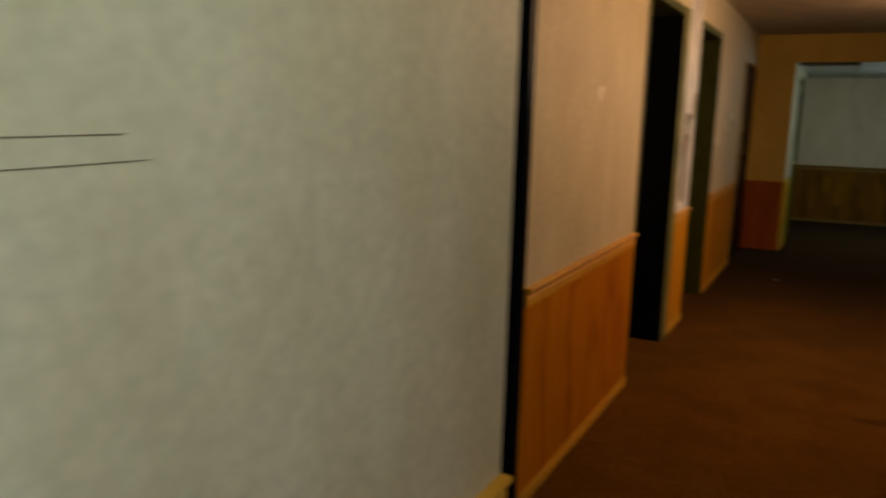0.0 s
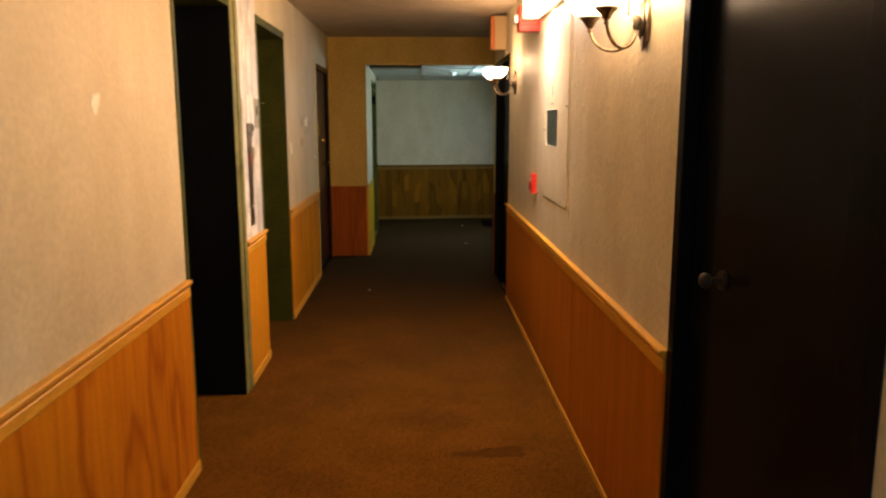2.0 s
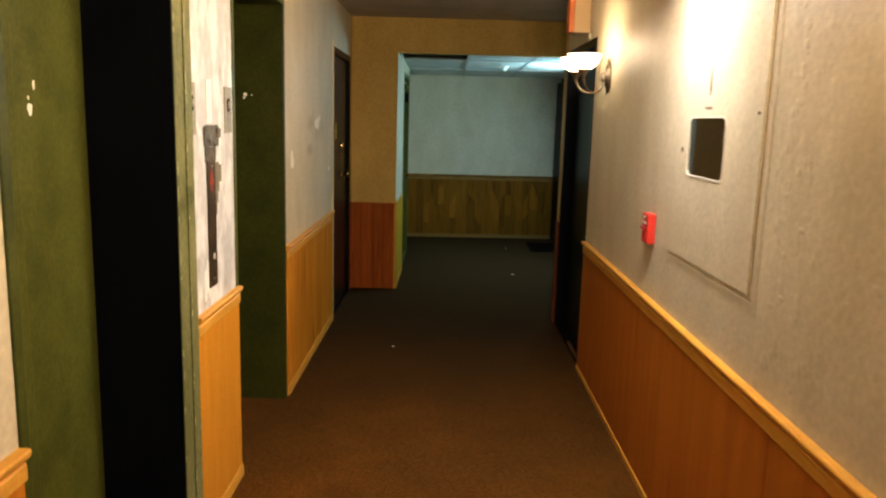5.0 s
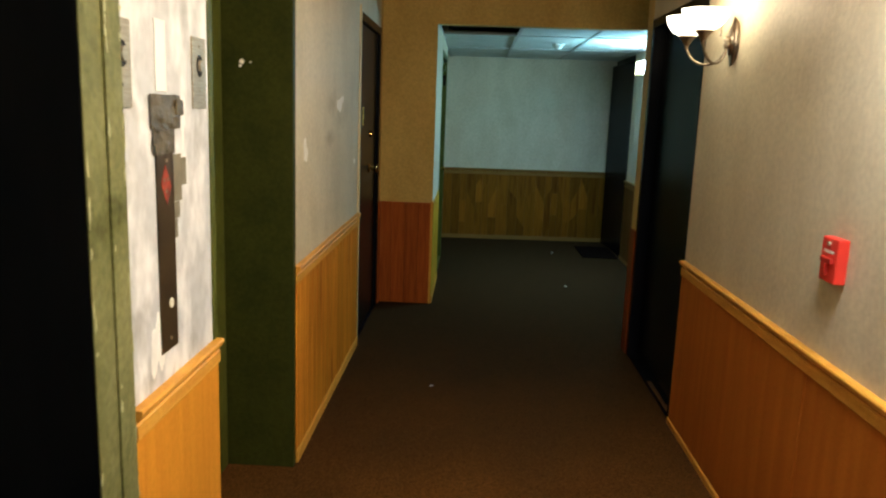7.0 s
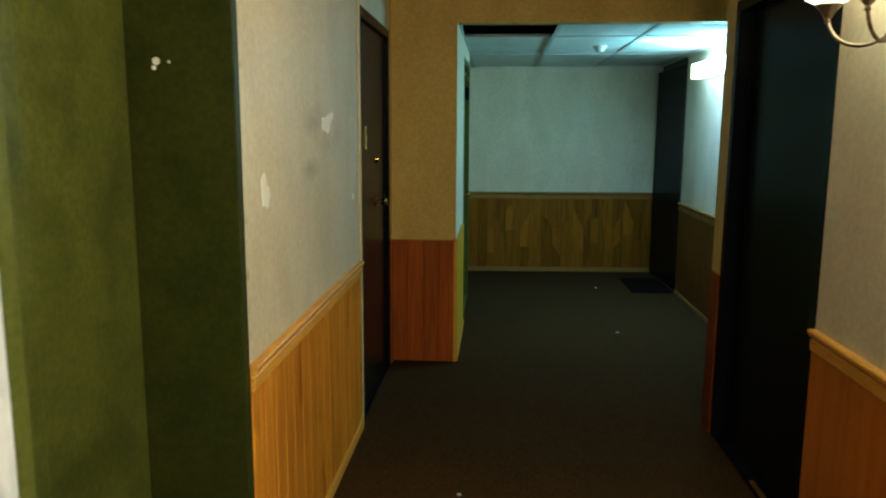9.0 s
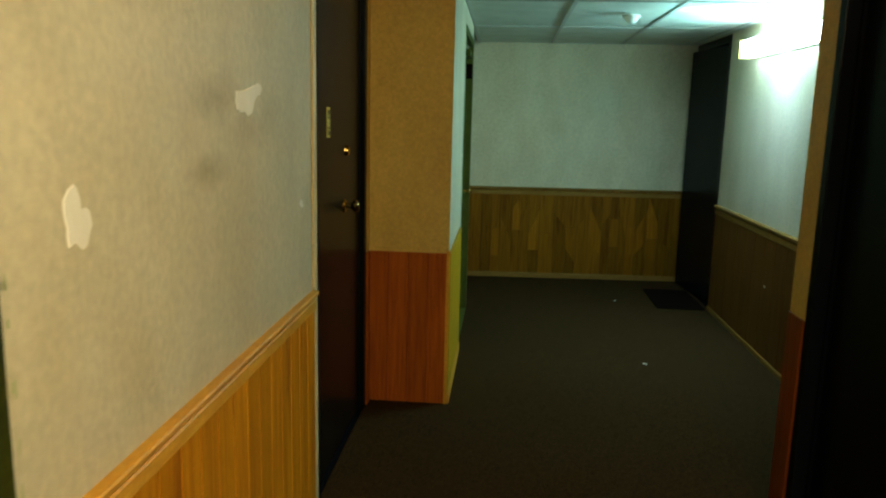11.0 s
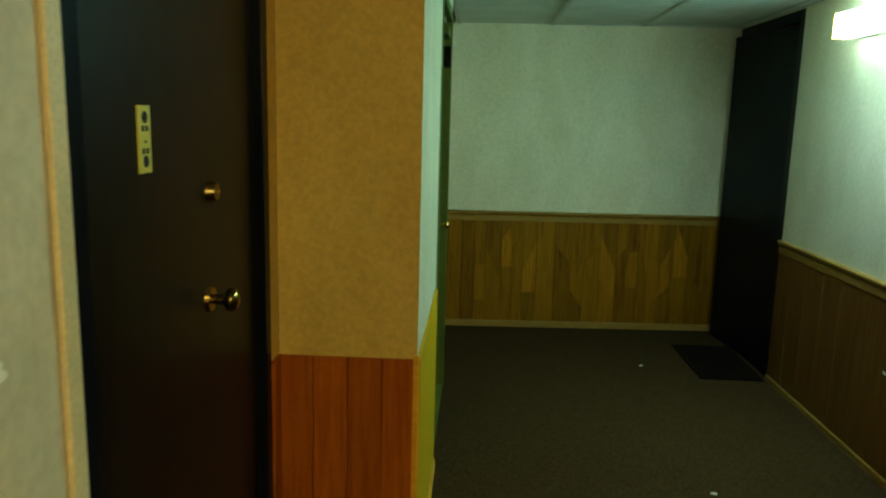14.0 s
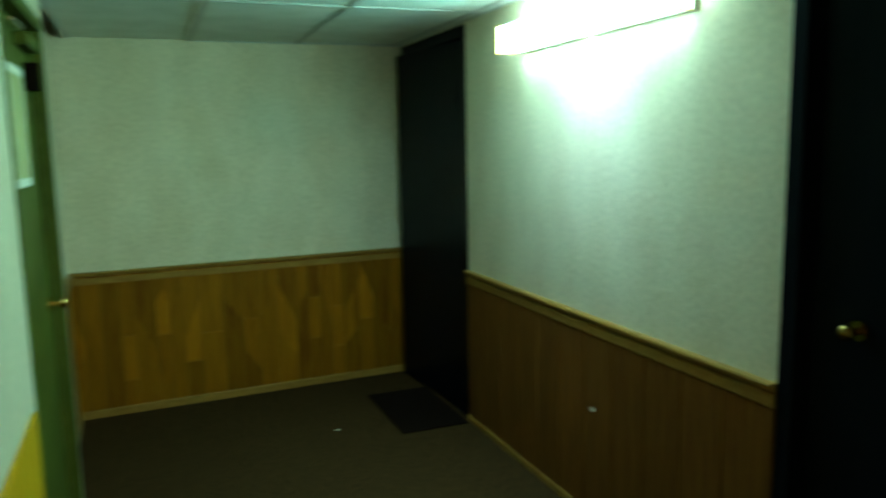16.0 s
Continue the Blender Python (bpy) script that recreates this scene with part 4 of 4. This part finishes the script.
part("cap", lathe([(0.0, -0.05), (0.022, -0.048), (0.036, -0.034), (0.045, -0.017)], (0.565, 10.92, DROP - 0.012)), WHITE, det, smooth=True)

# wall repairs, chips and stains
bm = bmesh.new()
rnd = random.Random(8)
corners = [(y + 0.045, z + 0.008) for y, z in (
    (7.772, 1.556), (7.83, 1.561), (7.868, 1.568), (7.90, 1.575), (7.955, 1.583), (7.972, 1.572), (7.955, 1.553), (7.925, 1.548),
    (7.905, 1.525), (7.886, 1.503), (7.86, 1.495), (7.838, 1.507), (7.80, 1.507), (7.776, 1.514), (7.770, 1.535))]
edge = []
for (ya, za), (yb, zb) in zip(corners, corners[1:] + corners[:1]):
    for k in (0, 0.33, 0.67):
        edge.append((ya + (yb - ya) * k + rnd.uniform(-0.003, 0.003), za + (zb - za) * k + rnd.uniform(-0.0015, 0.0015)))
low = [bm.verts.new((LEFT, y, z)) for y, z in edge]
top = [bm.verts.new((LEFT + 0.0022, 7.91 + (y - 7.91) * 0.96, 1.543 + (z - 1.543) * 0.96)) for y, z in edge]
bm.faces.new(top)
for i in range(len(edge)):
    bm.faces.new((low[i], low[(i + 1) % len(edge)], top[(i + 1) % len(edge)], top[i]))
tagged(obj("wall_patch", bm, FILLER), "pale filler patch of ragged outline on the wallpaper", "wall patch", "wall patches")
for y, z, ry, rz, seed, label in ((7.10, 1.345, 0.035, 0.05, 9, "small oval pale filler patch on the wallpaper"),
                                  (8.40, 1.22, 0.02, 0.014, 12, "tiny pale filler spot on the wallpaper"),
                                  # this last spot is no repair: a lamp highlight set as a pale patch
                                  (3.597, 1.615, 0.03, 0.03, 15, "small pale spot painted as a lamp highlight on the wallpaper")):
    tagged(obj("wall_patch", blob("x", (LEFT, y, z), ry, rz, 0.0022, seed, 30, 0.42), FILLER), label, "wall patch", "wall patches")
for y, z, length, lean in ((0.62, 1.486, 0.36, 0.002), (0.63, 1.462, 0.39, 0.003)):
    bm = slab(PASS_L, PASS_L + 0.0012, y - length / 2, y + length / 2, z - 0.0004, z + 0.0004)
    for v in bm.verts:
        v.co.z += lean * (v.co.y - y) / length * 2
    tagged(obj("wall_scratch", bm, MARK), "long thin dark scratch across the pale wall", "scratch", "wall scratches")
rnd = random.Random(4)
for k in range(22):
    z = rnd.uniform(0.5, 2.05)
    part("paint_chip", blob("x", (LEFT + 0.006, 6.914 + rnd.uniform(-0.004, 0.004), z), rnd.uniform(0.002, 0.004), rnd.uniform(0.006, 0.02), 0.0006, k, 10), CHIPPED, lift_b)
for k in range(54):
    z = rnd.uniform(0.3, 2.05)
    x, c = ((LEFT + 0.0102, LIFT_A[1] - 0.126), (LEFT + 0.0157, LIFT_A[1] - 0.048), (LEFT + 0.0157, LIFT_A[1] + 0.010))[k % 3]
    part("paint_chip", blob("x", (x, c + rnd.uniform(-0.003, 0.004), z), rnd.uniform(0.0015, 0.004), rnd.uniform(0.005, 0.022), 0.0006, 40 + k, 10, 0.6), CHIPPED, lift_a)
for x, z, r in ((LEFT - 0.19, 1.688, 0.010), (LEFT - 0.157, 1.686, 0.004), (LEFT - 0.196, 1.672, 0.006)):
    bm = drum("y", (x, LIFT_B[1] - 0.023, z), r, 0.0014, 9)
    part("paint_chip", bm, FILLER, lift_b)
for y, z, r in ((4.975, 1.585, 0.011), (5.00, 1.65, 0.007), (4.97, 1.615, 0.004), (4.60, 0.95, 0.006)):
    part("paint_chip", blob("x", (LEFT - (0.2598 if y < 4.895 else 0.2678), y, z), r, r * 1.8, 0.0006, int(y * 100), 12), FILLER, lift_a)
tagged(obj("wall_chip", blob("x", (ROOM_R - 0.0105, 10.684, 0.513), 0.016, 0.007, -0.002, 2, 12), FILLER), "small pale chip in the brown dado panel", "chip")

# wallpaper that has lifted in small blisters beside the hatch
def blisters(y0, y1, z0, z1, count, seed):
    brnd = random.Random(seed)
    bm = bmesh.new()
    for _ in range(count):
        cy, cz = brnd.triangular(y0, y1, y0 + (y1 - y0) * 0.7), brnd.uniform(z0, z1)
        ry, rz, h, lean = brnd.uniform(0.006, 0.020), brnd.uniform(0.008, 0.034), brnd.uniform(0.0005, 0.0015), brnd.uniform(-0.6, 0.6)
        rings = []
        for r, d in ((1.0, 0.0), (0.72, 0.6), (0.35, 0.93)):
            rings.append([bm.verts.new((RIGHT - h * d, cy + r * (ry * math.cos(a) * (1 + 0.25 * math.sin(2 * a + lean)) + lean * rz * math.sin(a) * 0.4), cz + r * rz * math.sin(a)))
                          for a in (2 * math.pi * i / 9 for i in range(9))])
        tip = bm.verts.new((RIGHT - h, cy, cz))
        for p, q in zip(rings, rings[1:]):
            for i in range(9):
                bm.faces.new((p[i], p[(i + 1) % 9], q[(i + 1) % 9], q[i]))
        for i in range(9):
            bm.faces.new((rings[-1][i], rings[-1][(i + 1) % 9], tip))
    return bm


tagged(obj("wallpaper_blisters", blisters(4.66, 4.96, 0.92, 2.1, 85, 77), PAPER, True), "small raised blisters in the pale wallpaper", "wallpaper blisters", kind="stuff")
tagged(obj("wallpaper_blisters", blisters(3.6, 4.6, 0.95, 2.2, 30, 78), PAPER, True), "scattered raised blisters in the pale wallpaper", "wallpaper blisters", kind="stuff")

# on the floor
# dark area of floor by the corner door, drawn as a thin black slab
slab_ob = thing("floor_slab", (1.27, 12.25, FLOOR), "thin black slab on the carpet before the corner door", "mat")
part("mat", slab(1.055, 1.425, 11.85, 12.50, FLOOR, FLOOR + 0.012, 0.004), FLATBLACK, slab_ob)
for x, y, s in ((0.711, 10.455, 0.012), (-0.326, 7.876, 0.009), (0.754, 12.05, 0.009)):
    tagged(obj("paper_scrap", blob("z", (x, y, FLOOR), s, s * 0.6, 0.004, int(x * 100), 9), WHITE), "tiny pale paper scrap on the dark carpet", "litter", "floor litter")
# skirting strip and corner trim of the pier
tagged(obj("trim_pier", slab(PASS_L - 0.012, PASS_L + 0.006, PIER1 - 0.012, PIER1 - 0.0005, 0.0, 0.85, 0.003), TRIM), kind="structure")

bracket = thing("junction_box", (PASS_L, 11.95, 1.98), "small off-white junction box high in the corner", "junction box")
part("body", slab(PASS_L - 0.0845, PASS_L - 0.03, 11.90, 11.98, 1.96, 2.03, 0.006), WHITE, bracket)
part("conduit", drum("z", (PASS_L - 0.057, 11.94, 2.05), 0.009, 0.04, 12), WHITE, bracket)
tagged(obj("carpet_stain", blob("z", (0.47, 4.5, FLOOR), 0.13, 0.07, 0.0012, 21, 28, 0.5), CARPET_STAIN), "dark spill stain on the brown carpet", "stain")
for y, z, ry, rz, seed in ((5.585, 0.985, 0.032, 0.075, 51), (5.765, 1.49, 0.012, 0.05, 54)):
    tagged(obj("bare_plaster", blob("x", (LEFT + 0.003, y, z), ry, rz, 0.0007, seed, 40, 0.55), BARE), "bright patch of bare white plaster of ragged outline", "plaster patch", "bare plaster patches")
white_strip = part("bare_strip", slab(LEFT + 0.0032, LEFT + 0.006, 5.612, 5.668, 1.552, 1.705, 0.001), WHITE, strip, "bright white bare strip")
